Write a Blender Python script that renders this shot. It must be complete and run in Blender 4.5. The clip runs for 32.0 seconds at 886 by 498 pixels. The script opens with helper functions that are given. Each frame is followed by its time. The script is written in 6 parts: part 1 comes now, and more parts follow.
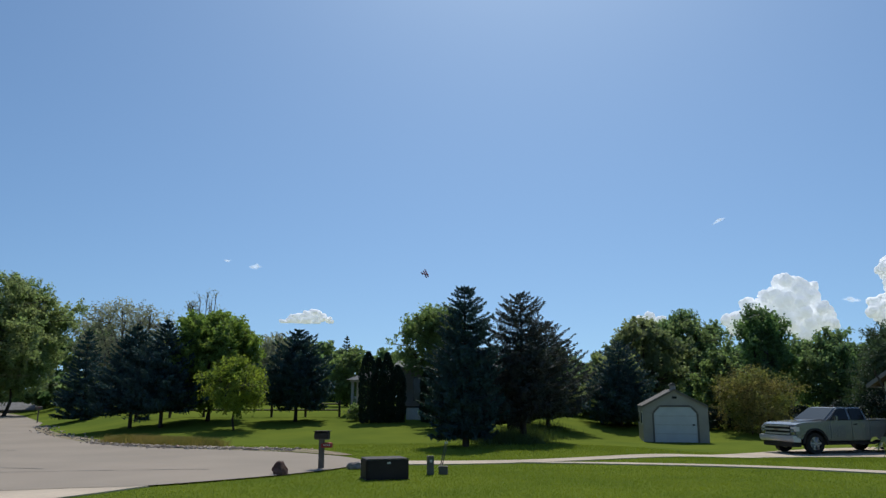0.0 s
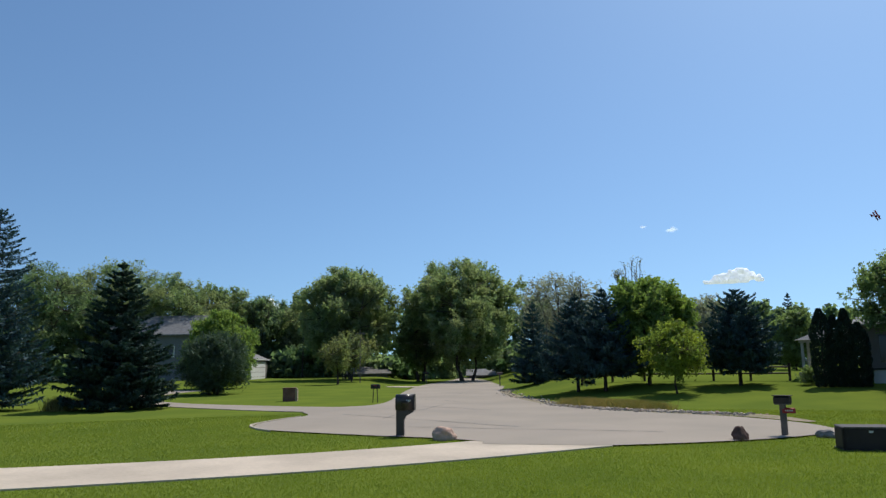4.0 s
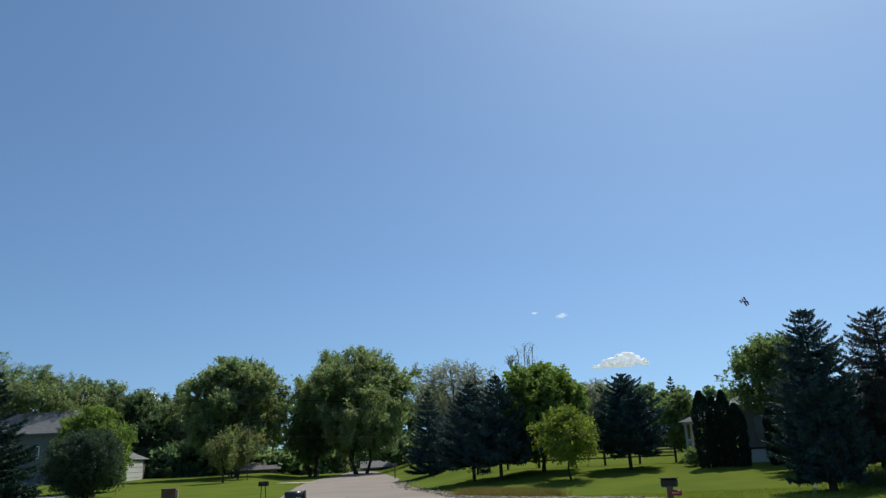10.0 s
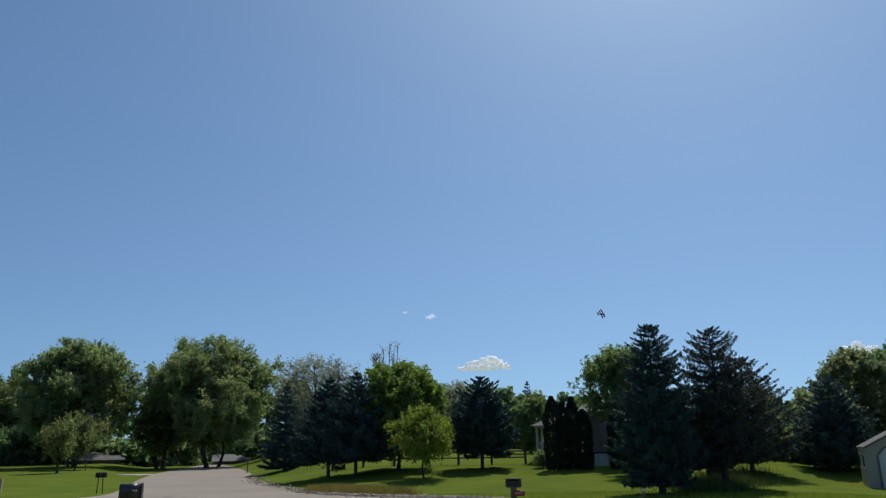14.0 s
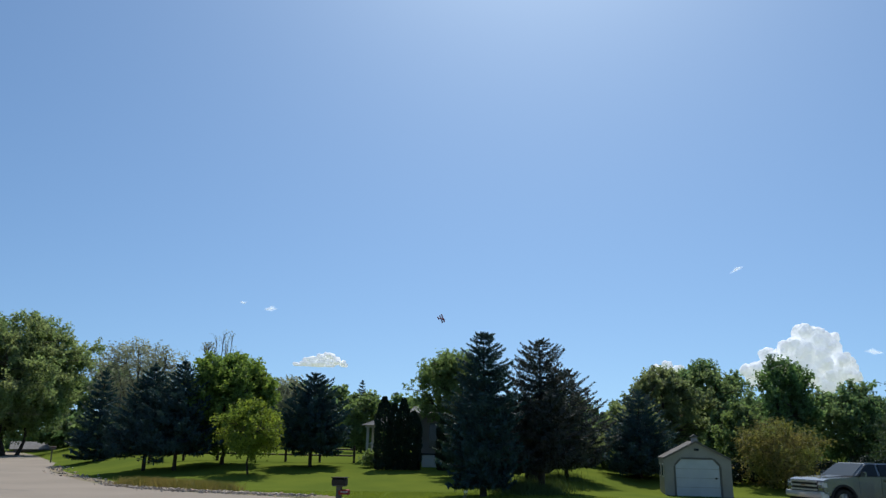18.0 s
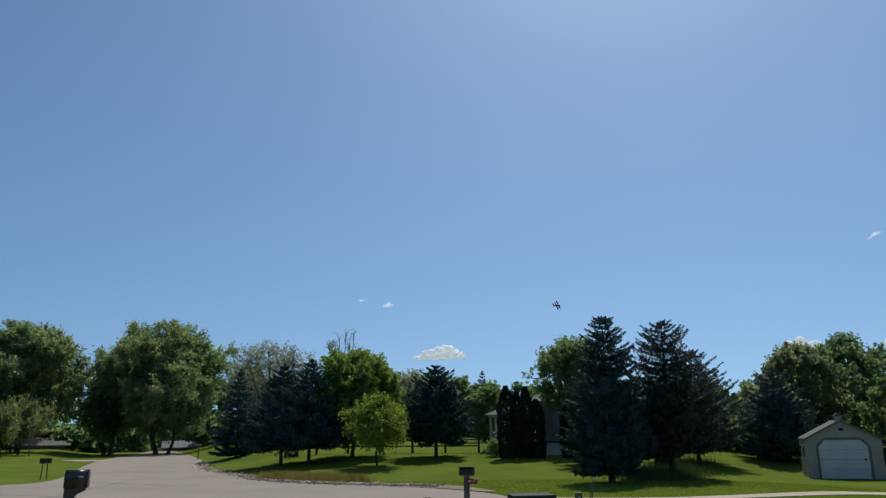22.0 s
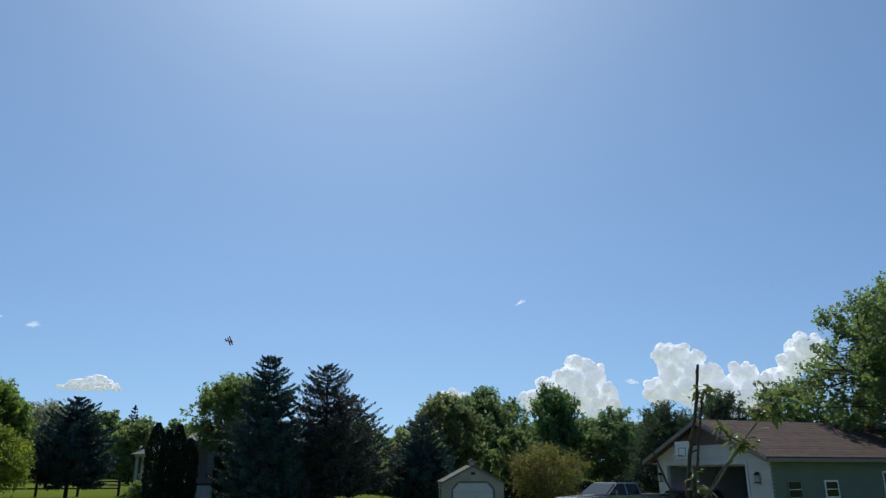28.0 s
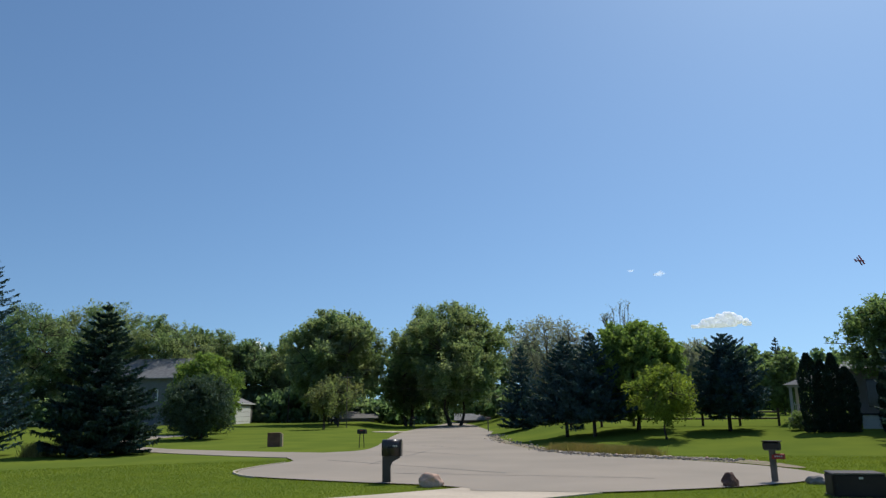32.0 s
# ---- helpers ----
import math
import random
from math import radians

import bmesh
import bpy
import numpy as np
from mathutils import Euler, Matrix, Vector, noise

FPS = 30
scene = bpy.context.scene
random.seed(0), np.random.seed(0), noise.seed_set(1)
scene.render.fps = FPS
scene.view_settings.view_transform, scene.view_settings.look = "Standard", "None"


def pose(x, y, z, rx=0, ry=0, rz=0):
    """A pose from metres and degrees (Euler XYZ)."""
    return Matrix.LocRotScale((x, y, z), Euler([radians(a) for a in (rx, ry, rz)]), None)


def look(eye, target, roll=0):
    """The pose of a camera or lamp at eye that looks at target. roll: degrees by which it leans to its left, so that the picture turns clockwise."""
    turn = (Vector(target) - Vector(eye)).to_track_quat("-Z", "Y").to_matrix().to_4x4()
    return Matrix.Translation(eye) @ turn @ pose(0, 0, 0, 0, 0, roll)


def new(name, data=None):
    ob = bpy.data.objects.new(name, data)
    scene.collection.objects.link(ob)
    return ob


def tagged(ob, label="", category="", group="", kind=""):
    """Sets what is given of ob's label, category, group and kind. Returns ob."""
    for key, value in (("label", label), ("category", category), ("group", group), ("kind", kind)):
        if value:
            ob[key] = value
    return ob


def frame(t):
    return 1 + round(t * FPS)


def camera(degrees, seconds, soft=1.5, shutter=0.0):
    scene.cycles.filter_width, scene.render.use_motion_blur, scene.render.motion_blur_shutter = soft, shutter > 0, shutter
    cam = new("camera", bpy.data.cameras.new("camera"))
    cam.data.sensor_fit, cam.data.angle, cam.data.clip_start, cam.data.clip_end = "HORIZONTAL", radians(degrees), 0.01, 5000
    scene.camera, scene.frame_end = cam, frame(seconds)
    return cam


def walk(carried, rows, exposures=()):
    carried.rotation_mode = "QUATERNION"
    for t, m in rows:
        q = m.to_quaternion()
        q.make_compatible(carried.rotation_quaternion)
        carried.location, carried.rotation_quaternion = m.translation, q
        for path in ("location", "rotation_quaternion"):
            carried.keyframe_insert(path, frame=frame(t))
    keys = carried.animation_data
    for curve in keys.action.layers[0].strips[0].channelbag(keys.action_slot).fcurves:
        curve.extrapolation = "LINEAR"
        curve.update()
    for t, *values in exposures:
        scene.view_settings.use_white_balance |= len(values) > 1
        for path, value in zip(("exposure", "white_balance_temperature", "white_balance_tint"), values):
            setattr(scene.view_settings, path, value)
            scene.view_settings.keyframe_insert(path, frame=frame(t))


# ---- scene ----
cam = camera(62.66, 32.0, soft=1.4)
# seconds, x, y, heading, pitch, roll; the eye swings on a half-metre arm round a standing filmer
EYE = 1.85
ROWS = [
    (0.0, 0.114, 0.490, 0.00, 11.60, -0.01),
    (0.5, 0.010, 0.487, 6.56, 10.56, 0.33),
    (1.0, -0.086, 0.478, 13.16, 9.55, 0.23),
    (1.5, -0.145, 0.463, 19.12, 8.86, 0.22),
    (2.0, -0.196, 0.447, 24.41, 8.61, -0.11),
    (2.5, -0.220, 0.429, 29.01, 8.81, -0.47),
    (3.0, -0.255, 0.415, 32.14, 8.87, -0.75),
    (3.5, -0.277, 0.409, 33.57, 8.92, -0.93),
    (4.0, -0.280, 0.414, 32.39, 9.15, -0.92),
    (4.5, -0.257, 0.434, 27.67, 9.80, -0.61),
    (5.0, -0.211, 0.458, 20.88, 10.73, -0.13),
    (5.5, -0.121, 0.476, 13.78, 11.94, 0.08),
    (6.0, -0.056, 0.486, 7.97, 12.94, 0.17),
    (6.5, -0.008, 0.489, 4.24, 13.31, -0.20),
    (7.0, 0.012, 0.490, 2.83, 13.16, -0.67),
    (7.5, -0.001, 0.489, 3.54, 12.74, -1.01),
    (8.0, -0.016, 0.488, 5.95, 12.35, -1.37),
    (8.5, -0.088, 0.483, 9.84, 12.29, -1.53),
    (9.0, -0.143, 0.474, 14.74, 12.76, -1.95),
    (9.5, -0.203, 0.461, 19.82, 13.92, -2.46),
    (10.0, -0.240, 0.449, 23.74, 15.70, -2.84),
    (10.5, -0.203, 0.442, 25.61, 17.48, -2.42),
    (11.0, -0.139, 0.447, 24.29, 19.01, -2.07),
    (11.5, -0.100, 0.458, 20.82, 19.78, -1.50),
    (12.0, -0.074, 0.470, 16.70, 19.75, -1.02),
    (12.5, -0.039, 0.477, 13.28, 19.17, -1.06),
    (13.0, -0.009, 0.480, 11.63, 18.04, -1.07),
    (13.5, -0.007, 0.480, 11.85, 16.57, -1.01),
    (14.0, -0.056, 0.477, 13.61, 15.19, -1.07),
    (14.5, -0.116, 0.471, 16.32, 14.29, -1.08),
    (15.0, -0.167, 0.462, 19.52, 13.84, -0.99),
    (15.5, -0.217, 0.453, 22.60, 14.00, -0.74),
    (16.0, -0.252, 0.448, 23.91, 14.34, -0.37),
    (16.5, -0.261, 0.455, 21.80, 14.41, 0.03),
    (17.0, -0.208, 0.468, 17.43, 14.19, 0.44),
    (17.5, -0.127, 0.482, 10.48, 14.26, 0.77),
    (18.0, -0.069, 0.490, 1.29, 15.11, 1.10),
    (18.5, -0.007, 0.487, -7.08, 16.54, 0.99),
    (19.0, 0.047, 0.481, -11.00, 17.65, 0.54),
    (19.5, 0.043, 0.481, -11.02, 18.01, -0.02),
    (20.0, 0.010, 0.485, -8.47, 17.55, -0.61),
    (20.5, -0.017, 0.489, -4.54, 16.81, -0.86),
    (21.0, -0.047, 0.490, 0.05, 16.04, -0.98),
    (21.5, -0.054, 0.488, 5.03, 15.21, -0.90),
    (22.0, -0.072, 0.483, 10.24, 14.28, -0.59),
    (22.5, -0.127, 0.473, 15.19, 13.27, -0.39),
    (23.0, -0.181, 0.462, 19.59, 12.36, -0.31),
    (23.5, -0.213, 0.451, 23.10, 11.76, -0.30),
    (24.0, -0.240, 0.443, 25.40, 11.44, -0.17),
    (24.5, -0.229, 0.442, 25.80, 11.40, -0.02),
    (25.0, -0.223, 0.448, 23.86, 11.80, 0.27),
    (25.5, -0.186, 0.466, 17.97, 12.88, 0.83),
    (26.0, -0.081, 0.486, 7.42, 15.25, 1.28),
    (26.5, -0.061, 0.488, -5.21, 18.01, 1.22),
    (27.0, 0.038, 0.475, -14.33, 19.37, 0.98),
    (27.5, 0.085, 0.468, -17.22, 18.72, 0.47),
    (28.0, 0.090, 0.473, -15.09, 17.21, -0.11),
    (28.5, 0.063, 0.484, -9.14, 16.00, -0.58),
    (29.0, 0.030, 0.490, -1.68, 15.34, -0.92),
    (29.5, -0.014, 0.488, 5.36, 14.90, -1.01),
    (30.0, -0.087, 0.480, 12.04, 14.50, -0.83),
    (30.5, -0.125, 0.466, 18.13, 14.05, -0.88),
    (31.0, -0.207, 0.449, 23.56, 13.48, -0.90),
    (31.5, -0.236, 0.432, 28.20, 12.89, -0.90),
    (32.0, -0.262, 0.418, 31.42, 12.52, -0.86),]
def sway(t, peak=19.4, wide=0.95):
    """A short sway of the body, 1 at its peak."""
    return math.exp(-((t - peak) / wide) ** 2)


def lean(t):
    """Leaning back under the overhanging twig."""
    return sway(t, 11.0, 0.85)


walk(cam, [(t, pose(x + 0.076 * sway(t), y - 0.043 * sway(t) - 0.2 * lean(t), EYE + 0.055 * sway(t) + 0.06 * lean(t), 90 + pitch, 0, yaw) @ pose(0, 0, 0, 0, 0, roll)) for t, x, y, yaw, pitch, roll in ROWS],
     [(0.0, -0.02), (1.0, 0.05), (2.0, 0.24), (3.5, 0.28), (5.0, 0.25), (6.0, 0.08), (7.0, -0.02), (9.0, 0.0), (10.0, 0.06), (12.0, 0.0), (13.0, -0.13), (14.0, -0.14),
      (16.0, 0.05), (18.0, 0.12), (19.0, -0.1), (20.0, -0.22), (21.0, -0.2), (22.0, -0.14), (23.0, 0.05), (24.0, 0.1), (25.0, 0.18), (26.0, 0.2), (27.5, 0.1), (28.5, -0.04), (30.0, -0.02), (31.0, 0.08), (32.0, 0.16)])

# ---- light ----
SUN_AZ, SUN_EL = radians(-8.0), radians(56.0)      # azimuth to the left of +y
sun_way = Vector((-math.sin(SUN_AZ) * math.cos(SUN_EL), math.cos(SUN_AZ) * math.cos(SUN_EL), math.sin(SUN_EL)))
world = bpy.data.worlds.new("world")
scene.world = world
world.use_nodes = True
wn = world.node_tree
sky = wn.nodes.new("ShaderNodeTexSky")
sky.sky_type, sky.sun_disc = "NISHITA", False
sky.sun_elevation, sky.sun_rotation = SUN_EL, -SUN_AZ
sky.altitude, sky.air_density, sky.dust_density, sky.ozone_density = 250.0, 1.0, 0.9, 2.0
# a clear, dry sky: the direction is lifted a little, which thins the white band at the horizon
coord, lift, unit = wn.nodes.new("ShaderNodeTexCoord"), wn.nodes.new("ShaderNodeVectorMath"), wn.nodes.new("ShaderNodeVectorMath")
lift.operation, lift.inputs[1].default_value, unit.operation = "ADD", (0.0, 0.0, 0.10), "NORMALIZE"
tint = wn.nodes.new("ShaderNodeMix")
tint.data_type, tint.blend_type, tint.inputs[0].default_value, tint.inputs[7].default_value = "RGBA", "MULTIPLY", 1.0, (0.77, 0.97, 1.08, 1)
wn.links.new(coord.outputs["Generated"], lift.inputs[0])
wn.links.new(lift.outputs[0], unit.inputs[0])
wn.links.new(unit.outputs[0], sky.inputs[0])
wn.links.new(sky.outputs[0], tint.inputs[6])
wn.links.new(tint.outputs[2], wn.nodes["Background"].inputs[0])
wn.nodes["Background"].inputs[1].default_value = 0.10
sun_data = bpy.data.lights.new("sun", "SUN")
sun_data.energy, sun_data.angle, sun_data.color = 3.4, radians(0.53), (1.0, 0.95, 0.86)
sun = new("sun", sun_data)
sun.matrix_world = look(sun_way * 100, (0, 0, 0))

# ---- materials ----
def material(name, colour, rough=0.8, metal=0.0, vary=0.25, scale=8.0, fine=60.0, bump=0.0, island=0.0, objects=0.0,
             through_light=0.0, second=None, gloss=0.3, coat=0.0):
    """A surface with two scales of variation, and optional tint by piece, relief and light passing through."""
    m = bpy.data.materials.new(name)
    m.use_nodes = True
    n, l = m.node_tree.nodes, m.node_tree.links
    p = n["Principled BSDF"]
    p.inputs["Roughness"].default_value, p.inputs["Metallic"].default_value = rough, metal
    p.inputs["Specular IOR Level"].default_value = gloss
    p.inputs["Coat Weight"].default_value = coat
    geo = n.new("ShaderNodeNewGeometry")
    big, small = n.new("ShaderNodeTexNoise"), n.new("ShaderNodeTexNoise")
    big.inputs["Scale"].default_value, small.inputs["Scale"].default_value = scale, fine
    big.inputs["Detail"].default_value = small.inputs["Detail"].default_value = 4.0
    for t in (big, small):
        l.new(geo.outputs["Position"], t.inputs["Vector"])
    mix = n.new("ShaderNodeMix")
    mix.data_type = "RGBA"
    other = second or tuple(c * (1 - vary) for c in colour)
    mix.inputs[6].default_value, mix.inputs[7].default_value = (*colour, 1), (*other, 1)
    ramp = n.new("ShaderNodeMapRange")
    ramp.inputs[1].default_value, ramp.inputs[2].default_value = 0.38, 0.62
    l.new(big.outputs[0], ramp.inputs[0])
    l.new(ramp.outputs[0], mix.inputs[0])
    hsv = n.new("ShaderNodeHueSaturation")
    l.new(mix.outputs[2], hsv.inputs["Color"])
    total = n.new("ShaderNodeMath")
    total.operation = "MULTIPLY_ADD"
    l.new(small.outputs[0], total.inputs[0])
    total.inputs[1].default_value, total.inputs[2].default_value = vary * 1.6, 1 - vary * 0.8
    last = total
    for amount, node, socket in ((island, geo, "Random Per Island"), (objects, n.new("ShaderNodeObjectInfo"), "Random")):
        if amount:
            add = n.new("ShaderNodeMath")
            add.operation = "MULTIPLY_ADD"
            l.new(node.outputs[socket], add.inputs[0])
            add.inputs[1].default_value = amount
            l.new(last.outputs[0], add.inputs[2])
            sub = n.new("ShaderNodeMath")
            sub.operation = "SUBTRACT"
            l.new(add.outputs[0], sub.inputs[0])
            sub.inputs[1].default_value = amount / 2
            last = sub
    l.new(last.outputs[0], hsv.inputs["Value"])
    l.new(hsv.outputs[0], p.inputs["Base Color"])
    if bump:
        b = n.new("ShaderNodeBump")
        b.inputs["Strength"].default_value, b.inputs["Distance"].default_value = bump, 0.02
        l.new(small.outputs[0], b.inputs["Height"])
        l.new(b.outputs[0], p.inputs["Normal"])
    if through_light:
        tr = n.new("ShaderNodeBsdfTranslucent")
        warm = n.new("ShaderNodeMix")
        warm.data_type, warm.blend_type = "RGBA", "MULTIPLY"
        warm.inputs[0].default_value = 1.0
        warm.inputs[7].default_value = (1.3, 1.32, 0.7, 1)
        l.new(hsv.outputs[0], warm.inputs[6])
        l.new(warm.outputs[2], tr.inputs[0])
        ms = n.new("ShaderNodeMixShader")
        ms.inputs[0].default_value = through_light
        l.new(p.outputs[0], ms.inputs[1])
        l.new(tr.outputs[0], ms.inputs[2])
        l.new(ms.outputs[0], n["Material Output"].inputs[0])
    return m


LAWN = material("lawn", (0.130, 0.168, 0.028), 1.0, vary=0.14, scale=0.3, fine=28.0, bump=0.12, second=(0.101, 0.140, 0.025), gloss=0.0)
BLADES = material("grass_blades", (0.226, 0.276, 0.036), 0.6, vary=0.12, scale=0.5, fine=20.0, island=0.08, through_light=0.4, second=(0.176, 0.234, 0.032))
DRY_GRASS = material("dry_grass", (0.33, 0.25, 0.10), 0.8, vary=0.3, scale=1.0, island=0.5, through_light=0.3, second=(0.22, 0.21, 0.07))
TALL_GRASS = material("tall_grass", (0.12, 0.17, 0.06), 0.7, vary=0.3, scale=1.0, island=0.6, through_light=0.3)
ASPHALT = material("old_asphalt", (0.315, 0.265, 0.213), 0.9, vary=0.13, scale=0.25, fine=25.0, bump=0.25, second=(0.272, 0.232, 0.188))
CONCRETE = material("concrete", (0.54, 0.45, 0.35), 0.9, vary=0.2, scale=0.5, fine=12.0, bump=0.3)
TAR = material("crack_tar", (0.150, 0.137, 0.123), 0.7, vary=0.2)
GRAVEL = material("gravel", (0.544, 0.455, 0.374), 0.9, vary=0.3, scale=2.0, island=0.7)
SOIL = material("gravelly_soil", (0.286, 0.221, 0.156), 0.95, vary=0.35, scale=1.5, fine=14.0, bump=0.8, second=(0.182, 0.169, 0.091))
STONE_PINK = material("pink_granite", (0.546, 0.338, 0.247), 0.85, vary=0.4, scale=3.0, fine=30.0, bump=0.6, second=(0.442, 0.325, 0.260))
STONE_DARK = material("red_brown_stone", (0.16, 0.085, 0.065), 0.85, vary=0.45, scale=3.5, fine=24.0, bump=0.7)
STONE_GREY = material("grey_stone", (0.225, 0.203, 0.188), 0.9, vary=0.4, scale=3.0, fine=24.0, bump=0.5, objects=0.5)
BARK = material("bark", (0.075, 0.058, 0.045), 0.95, vary=0.4, scale=4.0, fine=25.0, bump=0.8)
BARK_GREY = material("grey_bark", (0.16, 0.14, 0.12), 0.95, vary=0.35, scale=4.0, fine=25.0, bump=0.6)
SPRUCE_BLUE = material("blue_spruce_needles", (0.054, 0.104, 0.124), 0.65, vary=0.3, scale=1.2, island=0.5, through_light=0.15, second=(0.046, 0.092, 0.098), gloss=0.12)
SPRUCE_DARK = material("dark_spruce_needles", (0.033, 0.070, 0.055), 0.65, vary=0.3, scale=1.2, island=0.5, through_light=0.15, second=(0.046, 0.078, 0.066), gloss=0.12)
SPRUCE_BROWN = material("thin_spruce_needles", (0.060, 0.084, 0.090), 0.7, vary=0.35, scale=0.9, island=0.6, through_light=0.15, second=(0.076, 0.080, 0.086), gloss=0.12)
PINE_GREEN = material("pine_needles", (0.082, 0.128, 0.088), 0.6, vary=0.3, scale=1.0, island=0.5, through_light=0.3, gloss=0.12)
CEDAR = material("arborvitae_leaves", (0.017, 0.037, 0.025), 0.7, vary=0.3, scale=2.0, island=0.5, through_light=0.08)
OAK = material("oak_leaves", (0.196, 0.272, 0.166), 0.6, vary=0.3, scale=0.35, island=0.35, through_light=0.66, second=(0.244, 0.284, 0.192), gloss=0.12)
OAK_DARK = material("dark_oak_leaves", (0.130, 0.214, 0.142), 0.6, vary=0.3, scale=0.35, island=0.35, through_light=0.68, second=(0.174, 0.228, 0.157), gloss=0.12)
CRAB = material("crabapple_leaves", (0.205, 0.250, 0.130), 0.6, vary=0.3, scale=0.5, island=0.45, through_light=0.55, second=(0.200, 0.212, 0.120), gloss=0.12)
OLIVE = material("young_oak_leaves", (0.198, 0.230, 0.170), 0.6, vary=0.3, scale=0.4, island=0.35, through_light=0.68, second=(0.152, 0.201, 0.141), gloss=0.12)
PALE = material("pale_spring_leaves", (0.302, 0.320, 0.319), 0.6, vary=0.3, scale=0.5, island=0.35, through_light=0.55, gloss=0.12)
MAPLE = material("maple_leaves", (0.208, 0.287, 0.088), 0.55, vary=0.3, scale=0.6, island=0.6, through_light=0.58, second=(0.144, 0.223, 0.084), gloss=0.12)
YELLOW_GREEN = material("yellow_green_leaves", (0.225, 0.282, 0.062), 0.55, vary=0.3, scale=0.8, island=0.6, through_light=0.52, second=(0.190, 0.255, 0.062), gloss=0.12)
FRESH = material("fresh_green_leaves", (0.195, 0.273, 0.148), 0.55, vary=0.3, scale=0.6, island=0.35, through_light=0.62, gloss=0.12)
RUSSET = material("russet_shrub_leaves", (0.238, 0.200, 0.098), 0.6, vary=0.35, scale=0.7, island=0.7, through_light=0.42, second=(0.186, 0.208, 0.080), gloss=0.12)
BIRCHY = material("glossy_poplar_leaves", (0.146, 0.243, 0.122), 0.4, vary=0.3, scale=0.6, island=0.7, through_light=0.6, gloss=0.5)
SAPLING_LEAF = material("sapling_leaves", (0.165, 0.205, 0.105), 0.4, vary=0.3, scale=6.0, island=0.5, through_light=0.45, gloss=0.5)
SAPLING_BARK = material("sapling_bark", (0.09, 0.065, 0.05), 0.85, vary=0.4, scale=9.0, fine=70.0, bump=0.6)
PALE_WOOD = material("pale_peeled_branch", (0.3, 0.24, 0.19), 0.8, vary=0.3, scale=10.0, fine=70.0, bump=0.4)
WOOD_GREY = material("weathered_wood", (0.17, 0.145, 0.12), 0.9, vary=0.35, scale=5.0, fine=45.0, bump=0.5)
WOOD_DARK = material("dark_stained_wood", (0.055, 0.042, 0.036), 0.75, vary=0.3, scale=6.0, fine=45.0, bump=0.4)
PLASTIC_DARK = material("dark_mailbox_plastic", (0.04, 0.031, 0.029), 0.3, vary=0.2, scale=6.0, gloss=0.5)
METAL_BLACK = material("black_metal", (0.025, 0.025, 0.025), 0.4, metal=0.3, vary=0.2)
RED_PAINT = material("red_paint", (0.36, 0.035, 0.03), 0.5, vary=0.2, scale=5.0)
WHITE_PAINT = material("white_paint", (0.74, 0.74, 0.72), 0.6, vary=0.06, scale=3.0)
CABINET_BROWN = material("brown_black_cabinet_paint", (0.034, 0.023, 0.020), 0.6, vary=0.25, scale=3.0)
CABINET_RUST = material("rusty_brown_cabinet_paint", (0.192, 0.098, 0.070), 0.7, vary=0.3, scale=3.0)
PEDESTAL_GREY = material("grey_green_plastic", (0.14, 0.135, 0.11), 0.6, vary=0.2, scale=5.0)
STICKER = material("pale_sticker", (0.6, 0.58, 0.54), 0.6, vary=0.05)
TAN = material("tan_plywood", (0.38, 0.3, 0.2), 0.85, vary=0.2, scale=5.0)
SIDING_SHED = material("beige_shed_siding", (0.387, 0.351, 0.302), 0.75, vary=0.1, scale=2.0)
TRIM_SHED = material("taupe_shed_trim", (0.176, 0.152, 0.132), 0.7, vary=0.1, scale=3.0)
DOOR_WHITE = material("white_door_panel", (0.792, 0.792, 0.780), 0.55, vary=0.05, scale=2.0)
ROOF_GREY = material("grey_shingles", (0.2, 0.2, 0.205), 0.9, vary=0.25, scale=3.0, fine=20.0, bump=0.4, objects=0.2)
ROOF_BROWN = material("brown_shingles", (0.084, 0.058, 0.050), 0.9, vary=0.25, scale=3.0, fine=20.0, bump=0.4, objects=0.25)
SIDING_CREAM = material("cream_siding", (0.62, 0.60, 0.57), 0.75, vary=0.07, scale=1.5, objects=0.08)
SIDING_GREEN = material("sage_siding", (0.16, 0.19, 0.145), 0.75, vary=0.08, scale=1.5, objects=0.1)
SIDING_GREY = material("blue_grey_siding", (0.15, 0.16, 0.175), 0.75, vary=0.1, scale=1.5)
SIDING_TAUPE = material("taupe_siding", (0.23, 0.21, 0.19), 0.75, vary=0.1, scale=1.5)
STONE_VENEER = material("stone_veneer", (0.2, 0.19, 0.175), 0.9, vary=0.4, scale=6.0, fine=20.0, bump=0.6, objects=0.4)
INTERIOR = material("garage_interior", (0.09, 0.082, 0.076), 0.9, vary=0.2)
GLASS_DARK = material("dark_window_glass", (0.012, 0.014, 0.017), 0.08, vary=0.1, gloss=0.35)
GABLE_BROWN = material("brown_gable_siding", (0.17, 0.125, 0.105), 0.85, vary=0.15, scale=2.0)
WINDSCREEN = material("windscreen_glass", (0.03, 0.036, 0.04), 0.08, vary=0.05, gloss=0.4)
ROOF_SHED = material("weathered_shed_shingles", (0.17, 0.16, 0.15), 0.95, vary=0.25, scale=3.0, fine=20.0, bump=0.4)
DOOR_SHED = material("dull_white_door_panel", (0.6, 0.61, 0.61), 0.6, vary=0.08, scale=2.0)
BRONZE = material("bronze_lamp_metal", (0.05, 0.042, 0.035), 0.45, metal=0.6, vary=0.2)
LAMP_GLASS = material("seeded_lamp_glass", (0.45, 0.42, 0.36), 0.2, vary=0.1)
